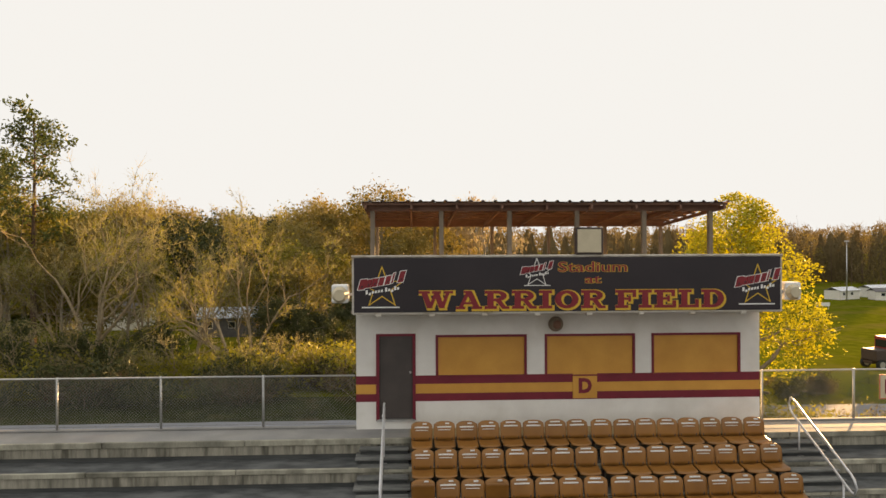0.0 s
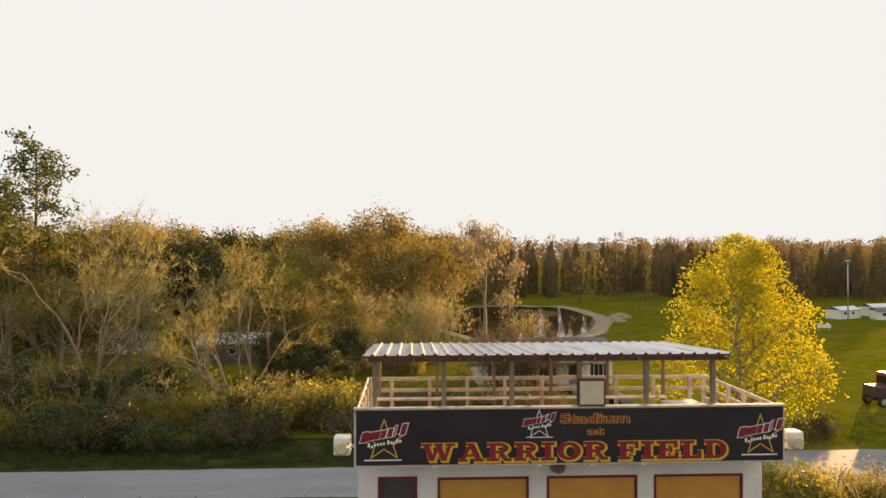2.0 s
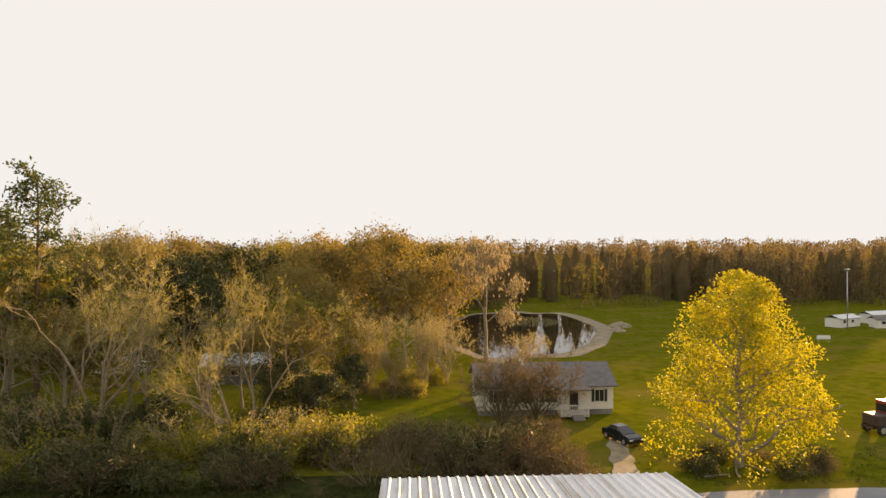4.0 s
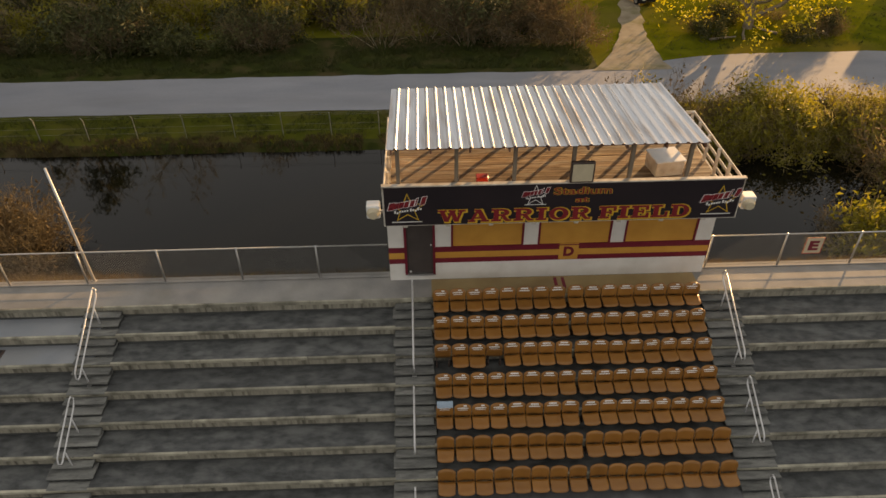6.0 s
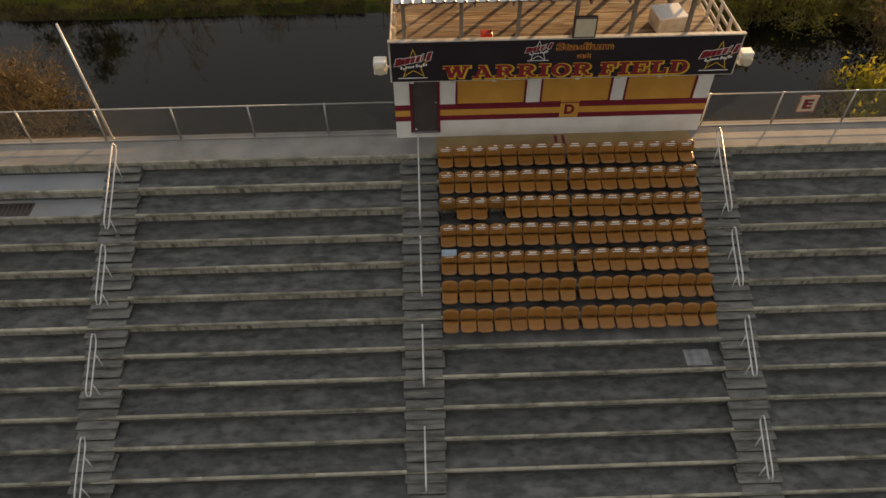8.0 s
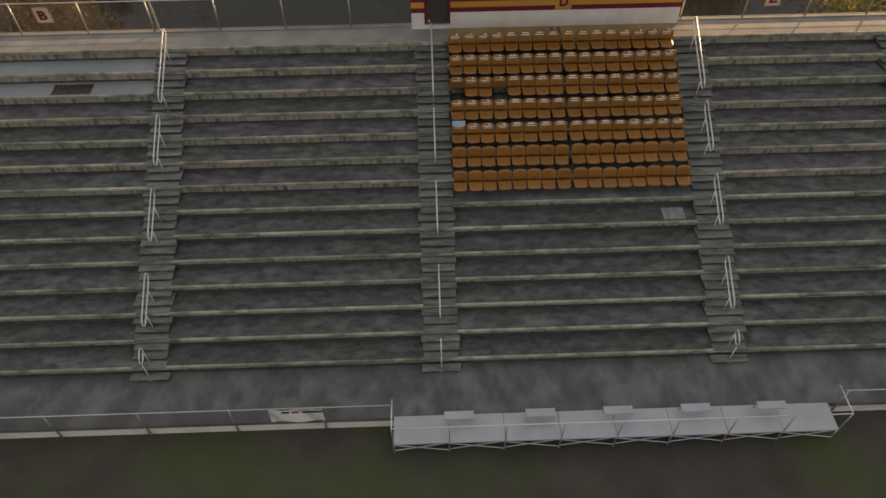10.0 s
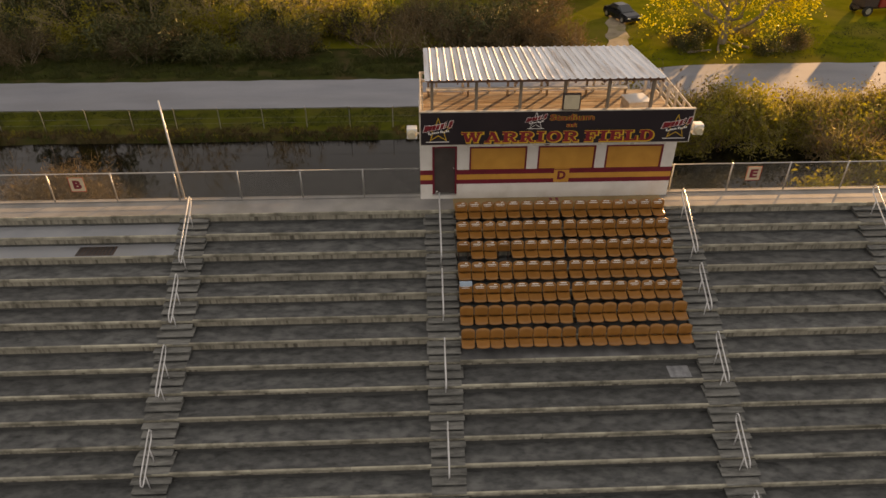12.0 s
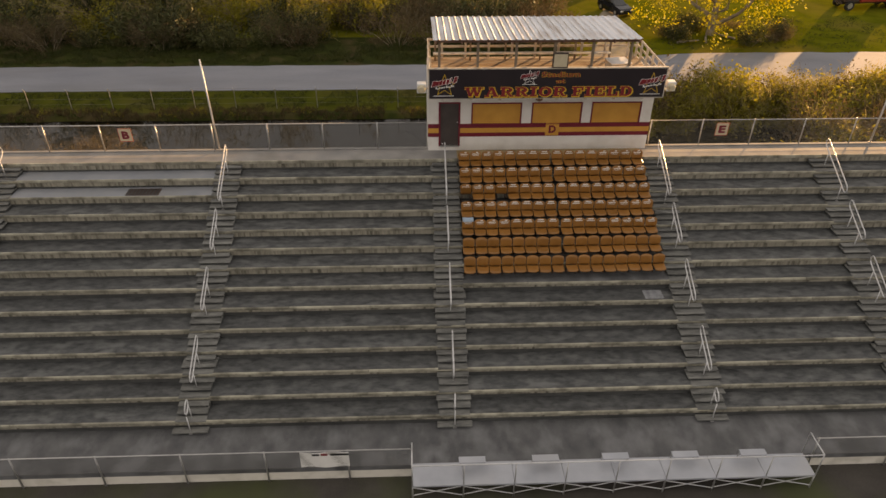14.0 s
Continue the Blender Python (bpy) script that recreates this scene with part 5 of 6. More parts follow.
def make_shrub(seed, label, h, w, mat, n, size, twigs, name="shrub", twmat=None):
    rnd = random.Random(seed)
    s = thing(name, label, "shrub")
    vs, fs, tips = [], [], []
    for k in range(9):
        a = k * 2.4
        d = Vector((math.cos(a) * w * 0.4, math.sin(a) * w * 0.4, h * rnd.uniform(0.5, 0.9))).normalized()
        limb(rnd, Vector((math.cos(a) * w * 0.15, math.sin(a) * w * 0.15, -0.1)), d, h * rnd.uniform(0.5, 0.75), 0.035, 1, vs, fs, tips, 4, 0.3, (2, 3))
    obj("framework", vs, fs, M_bark, s)["kind"] = "stuff"
    vs, fs = [], []
    for p, d in tips:
        for _ in range(int(n * rnd.uniform(0.3, 1.6))):
            q = p + Vector((rnd.gauss(0, w * 0.13), rnd.gauss(0, w * 0.13), rnd.gauss(-h * 0.08, h * 0.14)))
            if q.z > 0:
                leaf(rnd, q, size, vs, fs)
    if n:
        obj("foliage", vs, fs, mat, s)["kind"] = "stuff"
    if twigs:
        vs, fs = [], []
        for p, d in tips:
            for _ in range(twigs):
                twig(rnd, p + Vector((rnd.gauss(0, 0.2), rnd.gauss(0, 0.2), rnd.gauss(-0.2, 0.3))), d, h * 0.35 * rnd.uniform(0.5, 1.2), vs, fs, 0.012)
        obj("branchwork", vs, fs, twmat or M_twig, s)["kind"] = "stuff"
    return s


sh_dark = [make_shrub(80 + i, "dark green thicket shrub beside the road", 3.6, 4.0, L_dark, 22, 0.4, 3) for i in range(2)]
sh_lime = [make_shrub(84 + i, "yellow-green sunlit shrub at the wood's edge", 3.2, 3.4, L_lime, 22, 0.32, 3) for i in range(2)]
sh_brown = [make_shrub(88 + i, "brown leafless brush thicket", 3.0, 3.6, L_brush, 12, 0.24, 14, twmat=M_brush) for i in range(2)]
sh_olive = [make_shrub(92 + i, "olive-brown bank shrub in thin leaf", 2.6, 2.8, L_olive, 22, 0.22, 8) for i in range(2)]



def plant(proto, x, y, s=1.0, rz=0.0, label=""):
    """The same as put(), on the finer plan of the wood."""
    return put(proto, x * K / LAND, y * K / LAND, s * K / LAND, rz, None, label)


house_bush = make_bare(160, "broad leafless bush of brown twigs before the house", 8.6, 0.13, 14, 1.0, (0, 0), 0.06, 0.03, 8, 2, L_brush, M_brush, 3, M_brush)

# trees along the wood's edge
plant(lean_bare, -15.6, 65.5, 1.0, 0)
plant(tall_bare[2], -16.6, 72.0, 0.92, 30)
plant(tall_bare[0], -31.5, 70.0, 1.08, 0)
plant(tall_bare[1], -36.0, 73.5, 1.02, 60)
plant(tall_bare[0], -28.0, 75.0, 0.92, 140)
plant(tall_bare[1], -24.2, 80.0, 0.72, 200)
plant(tall_bare[2], -44.5, 77.0, 0.95, 250)
plant(tall_bare[0], -49.0, 70.0, 0.9, 300)
plant(low_bare[0], -33.5, 62.5, 1.0, 10)
plant(low_bare[1], -27.5, 61.5, 0.8, 120)
plant(low_bare[0], -12.6, 63.0, 0.75, 200)
plant(low_bare[1], -19.6, 62.0, 0.85, 300)
plant(low_bare[0], -40.5, 63.5, 1.0, 90)
plant(vase_bare[1], -2.2, 89.0, 1.12, 0)
plant(vase_bare[1], 1.6, 93.0, 0.95, 110)
plant(vase_bare[1], -6.2, 92.0, 1.0, 220)
plant(house_bush, 13.3, 74.6, 1.3, 40)
plant(house_bush, 9.6, 74.2, 1.0, 170)
plant(vase_bare[0], 5.0, 98.0, 0.8, 20)
plant(vase_bare[1], 17.5, 103.0, 0.6, 20)
for x, y, s, r, k in ((-4.6, 118.0, 1.28, 0, 0), (-10.5, 122.0, 1.2, 90, 1), (-12.4, 100.0, 0.9, 200, 1), (1.5, 121.0, 1.05, 40, 1), (6.2, 126.0, 1.02, 250, 0), (-19.0, 112.0, 1.05, 300, 1), (-1.0, 112.0, 0.9, 20, 1)):
    plant(brown[k], x, y, s, r)
# dark crowns that stand over the wood, and evergreens in its edge
for x, y, s, r, k in ((-19.1, 140.0, 1.42, 0, 0), (-34.0, 142.0, 1.36, 120, 0), (-26.0, 128.0, 1.35, 40, 1), (-12.1, 75.0, 0.5, 20, 1), (-14.2, 77.0, 0.48, 90, 0), (-9.6, 77.0, 0.42, 190, 1), (-30.5, 64.0, 0.4, 200, 1),
                      (-24.0, 66.0, 0.38, 40, 0), (-38.0, 68.0, 0.45, 320, 1), (-7.0, 84.0, 0.45, 130, 0)):
    plant(dark[k], x, y, s, r)
for x, y, s, r, k in ((-47.0, 82.0, 0.95, 20, 0), (-52.0, 78.0, 0.9, 90, 1), (-41.0, 86.0, 0.8, 200, 1), (-37.0, 84.0, 0.62, 40, 0)):
    plant(olive[k], x, y, s, r)
for x, y, s, r, k in ((-33.0, 82.0, 0.85, 15, 0), (-20.5, 84.0, 0.62, 70, 1), (-13.5, 86.0, 0.7, 140, 1), (-10.0, 93.0, 0.8, 230, 0), (-38.5, 78.0, 0.8, 310, 1), (-17.0, 92.0, 0.85, 10, 0), (-42.0, 95.0, 0.9, 45, 0)):
    plant(brown[k] if k else olive[0], x, y, s, r)
# the wood behind
for i in range(120):
    y = rnd.uniform(92, 168)
    a = rnd.uniform(-0.72, -0.07 - 0.0006 * (y - 92))
    x = a * y
    if y < 100 and x > -34 or -56 < x < -16 and y < 118:
        continue
    proto = rnd.choice(dark + dark + dark + olive + brown + brown + tall_bare[:1])
    plant(proto, x, y, rnd.uniform(0.95, 1.22) * (1 + 0.12 * (y > 130)), rnd.uniform(0, 360))
for i in range(26):
    put(rnd.choice(olive + brown + dark), rnd.uniform(-14, 10), rnd.uniform(160, 195), rnd.uniform(1.0, 1.25), rnd.uniform(0, 360))
# thickets along the road's far side
for i in range(60):
    x = rnd.uniform(-46, -4)
    y = rnd.uniform(50.0, 58)
    lime = y > 53.5 and rnd.random() < 0.4
    put(rnd.choice(sh_lime if lime else sh_dark if rnd.random() < 0.6 else sh_brown), x, y, rnd.uniform(0.6, 1.05), rnd.uniform(0, 360))
for i in range(34):
    put(rnd.choice(sh_brown if rnd.random() < 0.8 else sh_dark), rnd.uniform(-4, 12.0), rnd.uniform(50.5, 61), rnd.uniform(0.7, 1.1), rnd.uniform(0, 360))
for x, y, s in ((-9, 57.5, 1.1), (-12.0, 57, 1.0), (-6.5, 56.5, 1.1), (-5.0, 57.6, 1.0), (-15.0, 58.0, 0.9), (-22.0, 57.5, 0.9)):
    put(sh_lime[0], x, y, s, x * 40)
# undergrowth below the bare trees
for i in range(46):
    y = rnd.uniform(58, 68)
    x = rnd.uniform(-0.68 * y, -0.12 * y)
    put(rnd.choice(sh_lime + sh_dark + sh_dark + sh_brown), x, y, rnd.uniform(0.5, 1.0), rnd.uniform(0, 360))
for i in range(12):
    put(rnd.choice(sh_lime + sh_brown), rnd.uniform(-8, 5), rnd.uniform(76, 90), rnd.uniform(0.4, 0.7), rnd.uniform(0, 360))
# brush on the canal's banks
for i in range(84):
    x = rnd.uniform(11.5, 36)
    y = rnd.uniform(24.5, 27.2) if rnd.random() < 0.3 and x > 19 else rnd.uniform(33.8, 37.4)
    put(rnd.choice(sh_olive + sh_olive + sh_lime + sh_brown), x, y, rnd.uniform(0.65, 1.05), rnd.uniform(0, 360))
for i in range(10):
    put(rnd.choice(sh_olive + sh_brown), rnd.uniform(22, 40), rnd.uniform(27, 33), rnd.uniform(0.9, 1.4), rnd.uniform(0, 360), WATER_Z - 0.1)
for i in range(12):
    put(rnd.choice(sh_brown), rnd.uniform(-40, -25), rnd.uniform(26, 31.5), rnd.uniform(0.6, 0.95), rnd.uniform(0, 360), WATER_Z - 0.1)
for i in range(12):
    put(sh_brown[i % 2], rnd.uniform(-21.5, -18.2), rnd.uniform(25.0, 27.0), rnd.uniform(0.7, 0.95), rnd.uniform(0, 360), WATER_Z - 0.1)
# undergrowth round the yellow tree
for i in range(14):
    a = rnd.uniform(0, 6.28)
    put(rnd.choice(sh_brown + sh_dark), 27 + 5.2 * math.cos(a), 52.8 + 2.6 * math.sin(a), rnd.uniform(0.28, 0.5), rnd.uniform(0, 360))
for i in range(5):
    lg = thing("log", "weathered fallen log lying under the yellow tree", "log", (23 + i * 2.0) * LAND, (51.0 + (i % 3) * 0.8) * LAND, G, i * 70)
    tube("stem", [(-1.2, 0, 0.12), (0, 0.1, 0.2), (1.3, 0, 0.35)], [0.14, 0.12, 0.07], M_bark, lg, 7)


def make_far_wood():
    """The distant wood along the horizon, as one mass of clumped crowns and pale trunks."""
    rnd = random.Random(77)
    vs, fs, ix = [], [], []
    tv, tf = [], []
    for i in range(700):
        x = rnd.uniform(-380, 640)
        row = rnd.random()
        y = 246 + 90 * row + 0.04 * abs(x - 46)
        if x > 70:
            y -= 0.05 * (x - 70)
        h = rnd.uniform(17.5, 21.0) + 1.5 * row + 2.5 * noise.noise((x * 0.02, y * 0.02, 1))
        h *= K * (0.74 if row < 0.35 and -10 < x < 80 else 1)
        if rnd.random() < 0.03:
            h += 3
        mat = rnd.choice((0, 0, 0, 1, 2))
        for k in range(300):
            u = rnd.random() ** 1.25
            r = 6.2 * (1 - max(0.0, u - 0.5) * 1.5)
            a = rnd.uniform(0, 6.28)
            r *= math.sqrt(rnd.uniform(0.1, 1))
            f0 = len(fs)
            c = Vector((x + r * math.cos(a), y + r * math.sin(a), G + h * (0.02 + 0.98 * u)))
            if k % 3 == 0:
                twig(rnd, c, Vector((0, 0, 1)), 2.4, vs, fs, 0.1)
            else:
                leaf(rnd, c, 1.0, vs, fs)
            ix += [mat] * (len(fs) - f0)
        if row > 0.35:
            f0 = len(fs)
            j = [rnd.uniform(0.8, 1.2) for _ in range(5)]
            tube_data([(x, y, G), (x + j[0] - 1, y, G + h * 0.25), (x, y, G + h * 0.5), (x + j[1] - 1, y, G + h * 0.72), (x, y, G + h * 0.9)], [2.4 * j[0], 2.8 * j[1], 2.6 * j[2], 1.6 * j[3], 0.5], 6, vs, fs)
            ix += [0] * (len(fs) - f0)
        if row < 0.5:
            tube_data([(x, y, G), (x + rnd.uniform(-0.4, 0.4), y, G + h * 0.8)], [0.22, 0.08], 3, tv, tf)
    for i in range(420):
        y = rnd.uniform(350, 620)
        x = y * rnd.uniform(-0.68, 0.76)
        h = rnd.uniform(22, 27) + 3 * noise.noise((x * 0.02, y * 0.02, 1)) + (4 if rnd.random() < 0.03 else 0)
        for k in range(130):
            u = rnd.uniform(0.45, 1.0)
            r, a = 7.5 * (1.25 - u) * math.sqrt(rnd.random()) * 1.6, rnd.uniform(0, 6.28)
            f0 = len(fs)
            leaf(rnd, Vector((x + r * math.cos(a), y + r * math.sin(a), G + h * u)), 1.7, vs, fs)
            ix += [0] * (len(fs) - f0)
    t = thing("far_wood", "distant brown and green wood along the horizon", "wood", kind="stuff")
    c = obj("crown_mass", vs, fs, [L_far, L_brown, L_far], t, idx=ix)
    c["kind"] = "stuff"
    k = obj("trunk_mass", tv, tf, M_pinebark, t)
    k["kind"] = "stuff"


make_far_wood()


def make_tufts(name, label, zones, mat, bare_below=-0.15):
    """Blades of grass and weeds, in tufts."""
    rnd = random.Random(5)
    vs, fs = [], []
    for x0, x1, y0, y1, n, h in zones:
        for i in range(n):
            x, y = rnd.uniform(x0, x1), rnd.uniform(y0, y1)
            if noise.noise((x * 0.4, y * 0.6, 2)) < bare_below:
                continue
            z = ground_z(x, y)
            for _ in range(5):
                a = rnd.uniform(0, 6.28)
                l = h * rnd.uniform(0.5, 1.3)
                e = Vector((math.cos(a) * 0.5, math.sin(a) * 0.5, 1)) * l
                b = Vector((-math.sin(a), math.cos(a), 0)) * 0.02
                p = Vector((x + rnd.gauss(0, 0.08), y + rnd.gauss(0, 0.08), z - 0.03))
                k = len(vs)
                vs += [tuple(p - b), tuple(p + b), tuple(p + e)]
                fs.append((k, k + 1, k + 2))
    tagged(obj(name, vs, fs, mat), label, "grass", kind="stuff")


make_tufts("bank_grass", "sunlit yellow-green grass in patches behind the stand", [(-40, -1.3, 18.55, 20.5, 2600, 0.3), (9.5, 40, 18.55, 20.5, 2600, 0.3), (-52, 52, 46.4, 47.8, 2500, 0.3)], L_lime, 0.12)
make_tufts("dry_grass", "dry brown grass on the canal banks", [(-40, -1.3, 18.55, 24.0, 6000, 0.4), (9.5, 40, 18.55, 24.0, 5000, 0.4), (-52, 52, 46.0, 47.8, 5000, 0.4), (-42, -16, 26, 31, 2500, 0.7)], L_brush, -0.3)
make_tufts("verge_grass", "rough dark grass along the verge and the thicket", [(-56, 56, 47.6, 51.4, 14000, 0.16), (-56, 16, 59.5, 65, 9000, 0.4), (23, 55, 63, 76, 2500, 0.18)], L_verge)

# ---- far fence by the canal ----


def make_wire_fence(x0, x1, y, label):
    f = thing("wire_fence", label, "fence")
    x = x0
    post = None
    while x <= x1:
        m = pose(x, y + wob(x, 3, 0.05), ground_z(x, y) - 0.05)
        if post is None:
            post = tube("post", [(0, 0, 0), (0, 0, 1.75), (0, -0.2, 2.05)], 0.035, M_galv, f, 6)
            post.matrix_basis = m
        else:
            like(post, m, f)
        x += 3.7
    for z in (0.5, 1.0, 1.75, 1.9):
        tube("wire", [(x0, y, ground_z(0, y) + z), (x1, y, ground_z(0, y) + z)], 0.006, M_wire, f, 4)


make_wire_fence(-70.0, -0.5, 47.9, "thin galvanised wire fence beyond the canal")
make_wire_fence(22.5, 69, 48.5, "thin galvanised wire fence beyond the canal")

# ---- house, car, truck and far buildings ----


def make_house():
    h = thing("house", "small white clapboard house with a grey roof and porch", "house", 6.9 * LAND, 71.4 * LAND, G)
    h.scale = (LAND, LAND, LAND)
    w, d, z0, z1, rid = 14.2, 7.5, 0.5, 3.1, 4.9
    part("wall", bx(0, w, 0, d, z0, z1), M_siding, h, "pale clapboard walls")
    part("foundation", bx(0.08, w - 0.08, 0.08, d - 0.08, -0.1, z0), M_deck, h)
    for i in range(12):
        z = z0 + 0.02 + i * (z1 - z0) / 12
        part("clapboard", bx(-0.02, w + 0.02, -0.025, 0.0, z, z + 0.19), M_siding, h)
    vs = [(-0.4, -0.5, z1 - 0.05), (w + 0.4, -0.5, z1 - 0.05), (w + 0.4, d / 2, rid), (-0.4, d / 2, rid), (w + 0.4, d + 0.5, z1 - 0.05), (-0.4, d + 0.5, z1 - 0.05)]
    vs += [(x, y, z - 0.12) for x, y, z in vs]
    fs = [(0, 1, 2, 3), (3, 2, 4, 5), (7, 6, 9, 8), (8, 9, 11, 10), (0, 6, 7, 1), (1, 7, 8, 2), (2, 8, 10, 4), (4, 10, 11, 5), (5, 11, 9, 3), (3, 9, 6, 0)]
    obj("roof", vs, fs, M_shingle, h, "grey shingle roof")
    for x in (0, w - 0.05):
        obj("gable", [(x, 0, z1 - 0.06), (x, d, z1 - 0.06), (x, d / 2, rid - 0.13), (x + 0.05, 0, z1 - 0.06), (x + 0.05, d, z1 - 0.06), (x + 0.05, d / 2, rid - 0.13)],
            [(0, 2, 1), (3, 4, 5), (0, 1, 4, 3), (1, 2, 5, 4), (2, 0, 3, 5)], M_siding, h)
    for x in (1.6, 4.4, 7.0, 12.3):
        f = part("window", bx(x - 0.06, x + 0.96, -0.07, -0.026, 1.3, 2.6), M_whitep, h)
        part("pane", bx(x, x + 0.43, -0.08, -0.071, 1.36, 2.54), M_glass, f)
        part("pane", bx(x + 0.47, x + 0.9, -0.08, -0.071, 1.36, 2.54), M_glass, f)
        for s in (x - 0.38, x + 0.98):
            part("shutter", bx(s, s + 0.3, -0.06, -0.026, 1.3, 2.6), M_dark, h, "dark shutter")
    part("front_door", bx(9.6, 10.5, -0.07, -0.026, z0, 2.6), M_dark, h)
    part("porch_floor", bx(8.2, 11.2, -2.0, 0, 0.2, z0), M_wood_white, h)
    for x in (8.25, 11.05):
        part("porch_post", bx(x, x + 0.12, -1.98, -1.86, z0, 2.9), M_whitep, h)
    part("porch_roof", bx(8.0, 11.4, -2.3, -0.5, 2.9, 3.02), M_shingle, h)
    part("rail", bx(8.3, 11.1, -1.95, -1.89, 1.3, 1.4), M_whitep, h)
    for i in range(14):
        x = 8.45 + i * 0.19
        part("baluster", bx(x, x + 0.05, -1.95, -1.9, z0, 1.3), M_whitep, h)
    for i in range(3):
        part("step", bx(9.4, 10.6, -2.3 - 0.3 * i, -2.0 - 0.3 * i, 0, 0.4 - 0.13 * i), M_deck, h)
    part("chimney", bx(4.8, 5.3, 3.2, 3.7, 4.5, 5.3), M_siding, h)


make_house()


def loft(name, sections, mat, parent, label=""):
    """A body through cross-sections (x, half width, low z, high z, top narrowing)."""
    vs, fs = [], []
    for x, w, a, b, t in sections:
        m = a + (b - a) * 0.55
        vs += [(x, -w * 0.92, a), (x, -w, m), (x, -w * t, b), (x, w * t, b), (x, w, m), (x, w * 0.92, a)]
    for i in range(len(sections) - 1):
        for j in range(6):
            k = (j + 1) % 6
            fs.append((i * 6 + k, i * 6 + j, i * 6 + 6 + j, i * 6 + 6 + k))
    fs.append((0, 1, 2, 3, 4, 5))
    e = (len(sections) - 1) * 6
    fs.append((e + 5, e + 4, e + 3, e + 2, e + 1, e))
    return obj(name, vs, fs, mat, parent, label)


def wheel(parent, x, y, r, w):
    bm = bmesh.new()
    bmesh.ops.create_cone(bm, cap_ends=True, segments=18, radius1=r, radius2=r, depth=w, matrix=pose(x, y, r, 90, 0, 0))
    t = part("wheel", bm, M_rubber, parent)
    bm = bmesh.new()
    bmesh.ops.create_cone(bm, cap_ends=True, segments=14, radius1=r * 0.6, radius2=r * 0.6, depth=w + 0.02, matrix=pose(x, y, r, 90, 0, 0))
    part("rim", bm, M_galv, t)


def make_car():
    c = thing("car", "dark sedan parked on the dirt driveway", "car", 18.9 * LAND, 61.2 * LAND, G + 0.05, -70)
    c.scale = (1.2, 1.2, 1.2)
    loft("body", [(-2.2, 0.75, 0.45, 0.75, 0.85), (-2.1, 0.86, 0.25, 0.88, 0.9), (-1.2, 0.9, 0.22, 0.98, 0.92), (0.9, 0.9, 0.22, 0.98, 0.92), (2.0, 0.86, 0.22, 0.8, 0.9), (2.25, 0.72, 0.35, 0.65, 0.85)], M_car, c)
    cab = loft("cabin", [(-1.6, 0.74, 0.9, 0.97, 0.9), (-0.95, 0.76, 0.9, 1.38, 0.8), (0.2, 0.76, 0.9, 1.42, 0.8), (1.15, 0.74, 0.9, 0.97, 0.9)], M_glass, c, "dark car windows")
    part("roof_panel", bx(-0.9, 0.18, -0.56, 0.56, 1.405, 1.44, 0.015), M_car, c)
    for x in (-1.35, 1.4):
        for y in (-0.8, 0.8):
            wheel(c, x, y, 0.33, 0.22)
    for y in (-0.6, 0.6):
        part("headlight", bx(2.12, 2.27, y - 0.16, y + 0.16, 0.55, 0.68, 0.02), M_whitep, c)
    part("bumper", bx(2.15, 2.3, -0.7, 0.7, 0.3, 0.45, 0.03), M_car, c)


make_car()


def make_truck():
    t = thing("truck", "faded red truck cab parked on the lawn", "truck", 45.2 * LAND, 62.6 * LAND, G, 8)
    t.scale = (1.25, 1.25, 1.25)
    part("cab", bx(-1.0, 1.0, -1.15, 1.15, 0.8, 3.0, 0.08), M_truckred, t)
    part("bonnet", bx(-2.7, -1.0, -0.95, 0.95, 0.8, 1.9, 0.1), M_bracket, t)
    part("windscreen", bx(-1.03, -1.0, -0.95, 0.95, 2.0, 2.7), M_glass, t)
    part("chassis", bx(-2.8, 4.5, -0.5, 0.5, 0.55, 0.8), M_bracket, t)
    part("sleeper", bx(1.02, 2.6, -1.15, 1.15, 0.8, 3.2, 0.08), M_truckred, t)
    for x in (-2.1, 2.8, 3.9):
        for y in (-0.95, 0.95):
            wheel(t, x, y, 0.5, 0.3)


make_truck()


def make_shed(x, y, w, d, h, rz, wall, roof, label, name="shed"):
    s = thing(name, label, "shed", x * LAND, y * LAND, G, rz)
    s.scale = (LAND, LAND, LAND)
    part("wall", bx(-w / 2, w / 2, -d / 2, d / 2, -0.1, h), wall, s)
    rise = d * 0.18
    vs = [(-w / 2 - 0.2, -d / 2 - 0.3, h - 0.05), (w / 2 + 0.2, -d / 2 - 0.3, h - 0.05), (w / 2 + 0.2, 0, h + rise), (-w / 2 - 0.2, 0, h + rise), (w / 2 + 0.2, d / 2 + 0.3, h - 0.05), (-w / 2 - 0.2, d / 2 + 0.3, h - 0.05)]
    vs += [(a, b, c - 0.1) for a, b, c in vs]
    fs = [(0, 1, 2, 3), (3, 2, 4, 5), (7, 6, 9, 8), (8, 9, 11, 10), (0, 6, 7, 1), (1, 7, 8, 2), (2, 8, 10, 4), (4, 10, 11, 5), (5, 11, 9, 3), (3, 9, 6, 0)]
    obj("roof", vs, fs, roof, s)
    for k in range(max(1, int(w / 3))):
        wx = -w / 2 + 1.0 + k * 2.8
        f = part("window", bx(wx, wx + 0.9, -d / 2 - 0.05, -d / 2 - 0.001, h * 0.45, h * 0.8), M_whitep, s)
        part("pane", bx(wx + 0.06, wx + 0.84, -d / 2 - 0.06, -d / 2 - 0.051, h * 0.48, h * 0.77), M_glass, f)


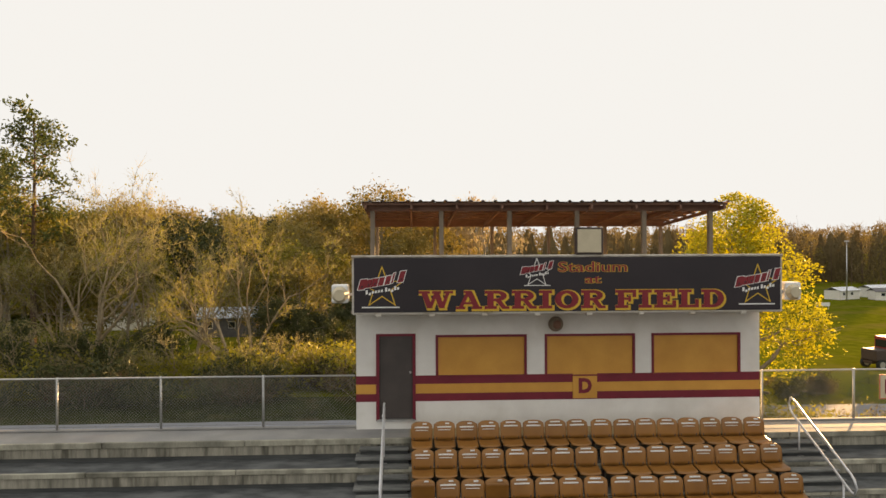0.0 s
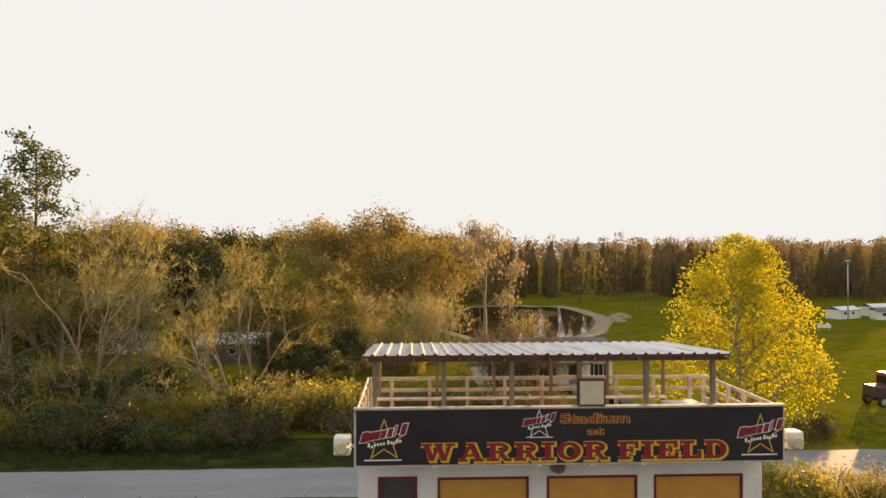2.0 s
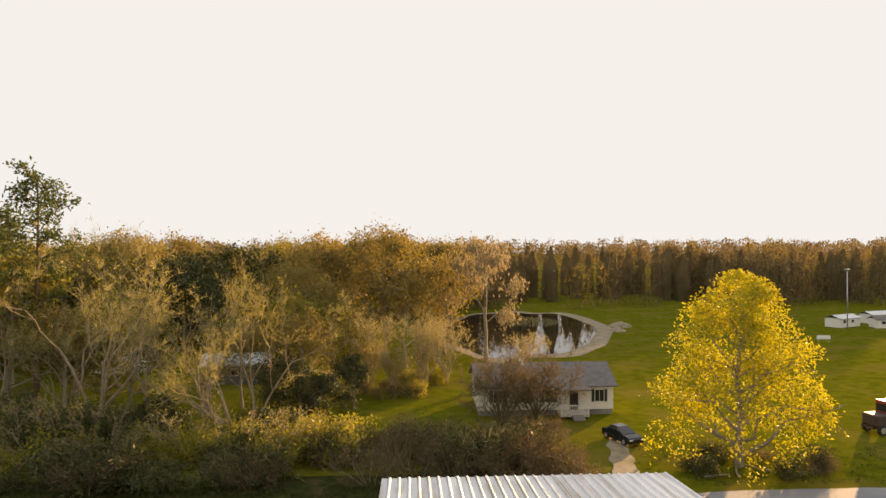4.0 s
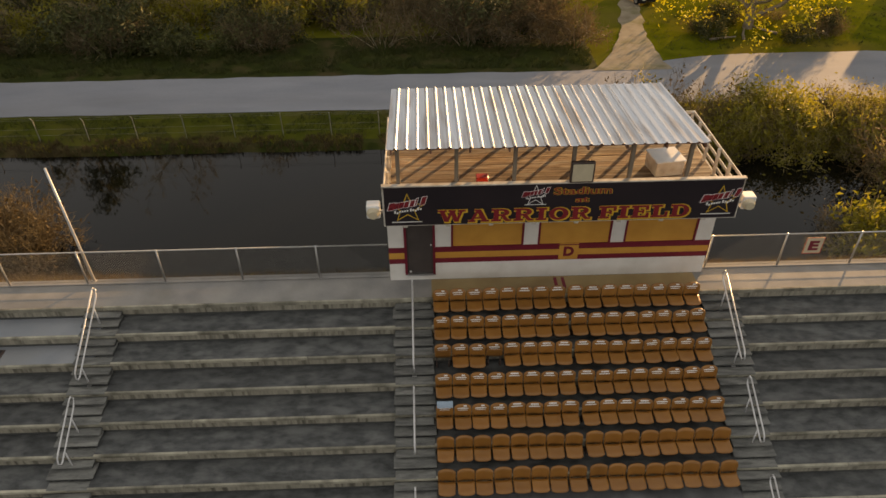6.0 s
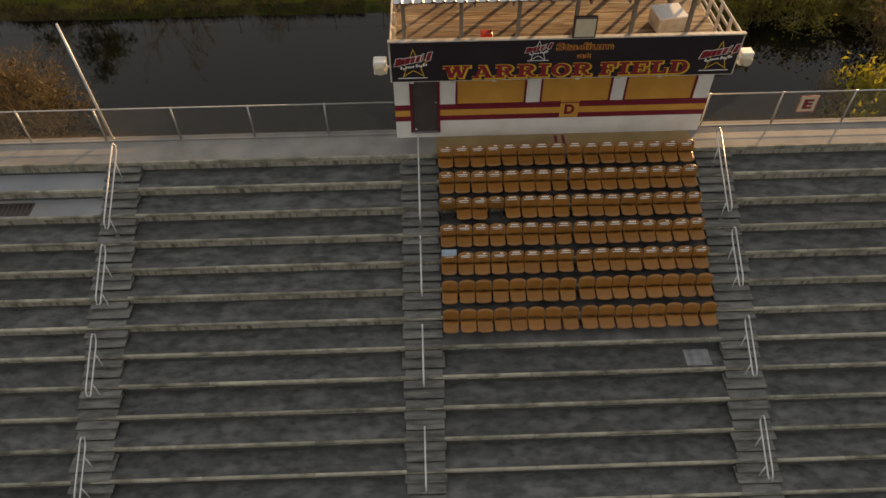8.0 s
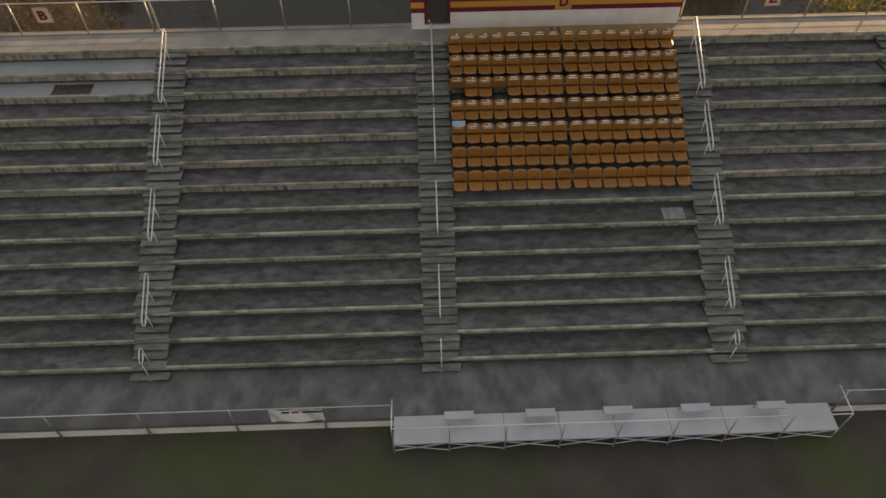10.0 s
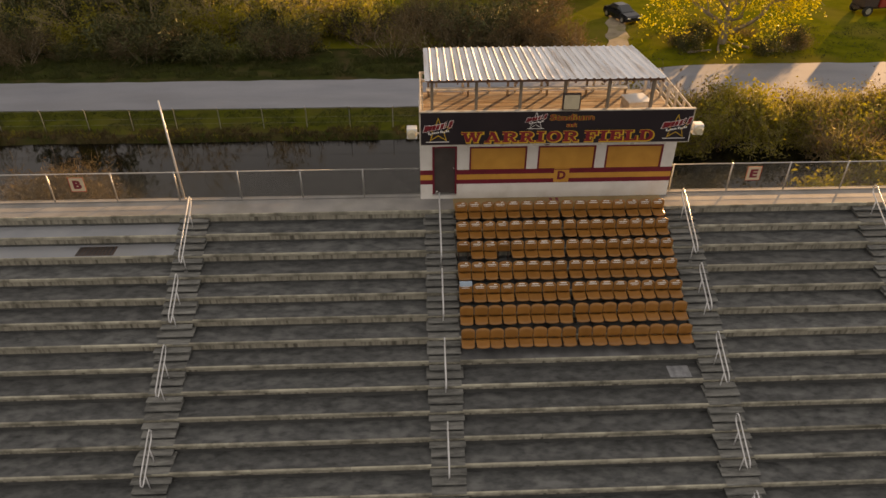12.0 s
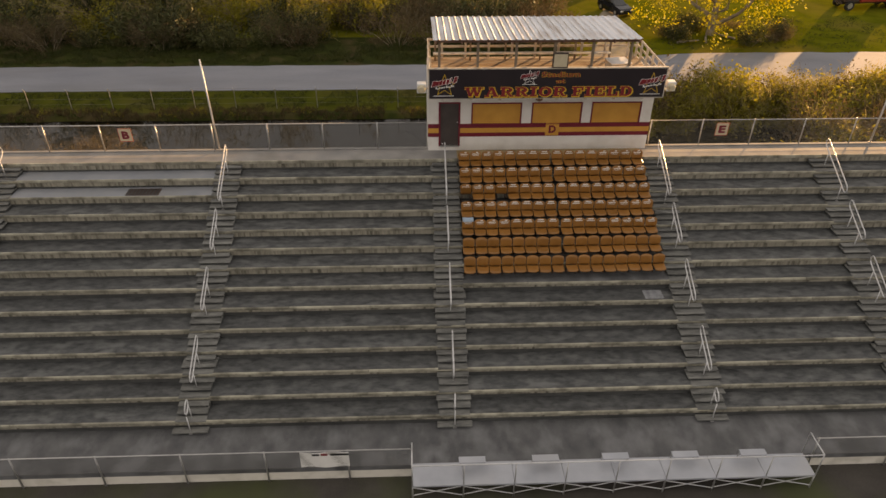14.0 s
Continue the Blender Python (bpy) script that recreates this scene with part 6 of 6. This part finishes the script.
make_shed(-23.2, 92.5, 8.4, 6.0, 2.6, 6, M_shingle, M_bluetin, "low shed with a pale blue tin roof among trees")
make_shed(-43.6, 102.0, 11.0, 6.0, 2.7, -8, M_siding, M_shingle, "small grey-roofed cabin half hidden among trees", "cabin")
make_shed(94.0, 146.0, 7.0, 3.5, 2.0, 25, M_siding, M_tin, "white trailer home on the far lawn", "trailer_home")
make_shed(102.0, 143.0, 6.0, 3.5, 1.9, -10, M_siding, M_shingle, "pale trailer home on the far lawn", "trailer_home")
make_shed(106.0, 152.0, 7.0, 3.5, 2.1, 15, M_white_wall, M_tin, "white trailer home on the far lawn", "trailer_home")
lp = thing("lamp_post", "tall slim lamp post beside the far trailers", "lamp post", 92.5 * LAND, 142.0 * LAND, G)
lp.scale = (LAND, LAND, LAND)
tube("pole", [(0, 0, 0), (0, 0, 12.5)], [0.14, 0.08], M_galv, lp, 8)
part("lamp_head", bx(-0.5, 0.5, -0.2, 0.2, 12.4, 12.7, 0.04), M_galv, lp)
sg = thing("lawn_sign", "small white board sign standing on the far lawn", "sign", 75.0 * LAND, 122.0 * LAND, G, -10)
part("board", bx(-1.5, 1.5, -0.05, 0.05, 0.7, 1.6, 0.01), M_whitep, sg)
for x in (-1.2, 1.2):
    part("post", bx(x - 0.05, x + 0.05, -0.04, 0.04, 0, 0.7), M_wood_white, sg)
for x, y, s in ((46, 150, 1.0), (43.0, 142.0, 0.7)):
    md_ = thing("dirt_mound", "low heap of bare earth on the lawn", "mound", x * LAND, y * LAND, G)
    bm = bmesh.new()
    bmesh.ops.create_grid(bm, x_segments=14, y_segments=14, size=3.4 * s)
    for v in bm.verts:
        r = v.co.length / (3.4 * s)
        v.co.z = max(-0.2, 1.3 * s * (1 - r * r)) + 0.25 * noise.noise(v.co * 1.2) * (r < 0.95)
    part("earth", bm, M_dirt, md_)
ms = thing("reed_island", "dark reedy island lying in the pond", "reeds", 30.5 * K, 178.0 * K, G + 0.05)
vs, fs = [], []
for i in range(900):
    a, r = rnd.uniform(0, 6.28), math.sqrt(rnd.random())
    twig(rnd, Vector((9.0 * r * math.cos(a), 13.0 * r * math.sin(a), 0)), Vector((0, 0, 1)), rnd.uniform(0.3, 0.9), vs, fs, 0.05)
obj("reed_mass", vs, fs, M_twig, ms)["kind"] = "stuff"
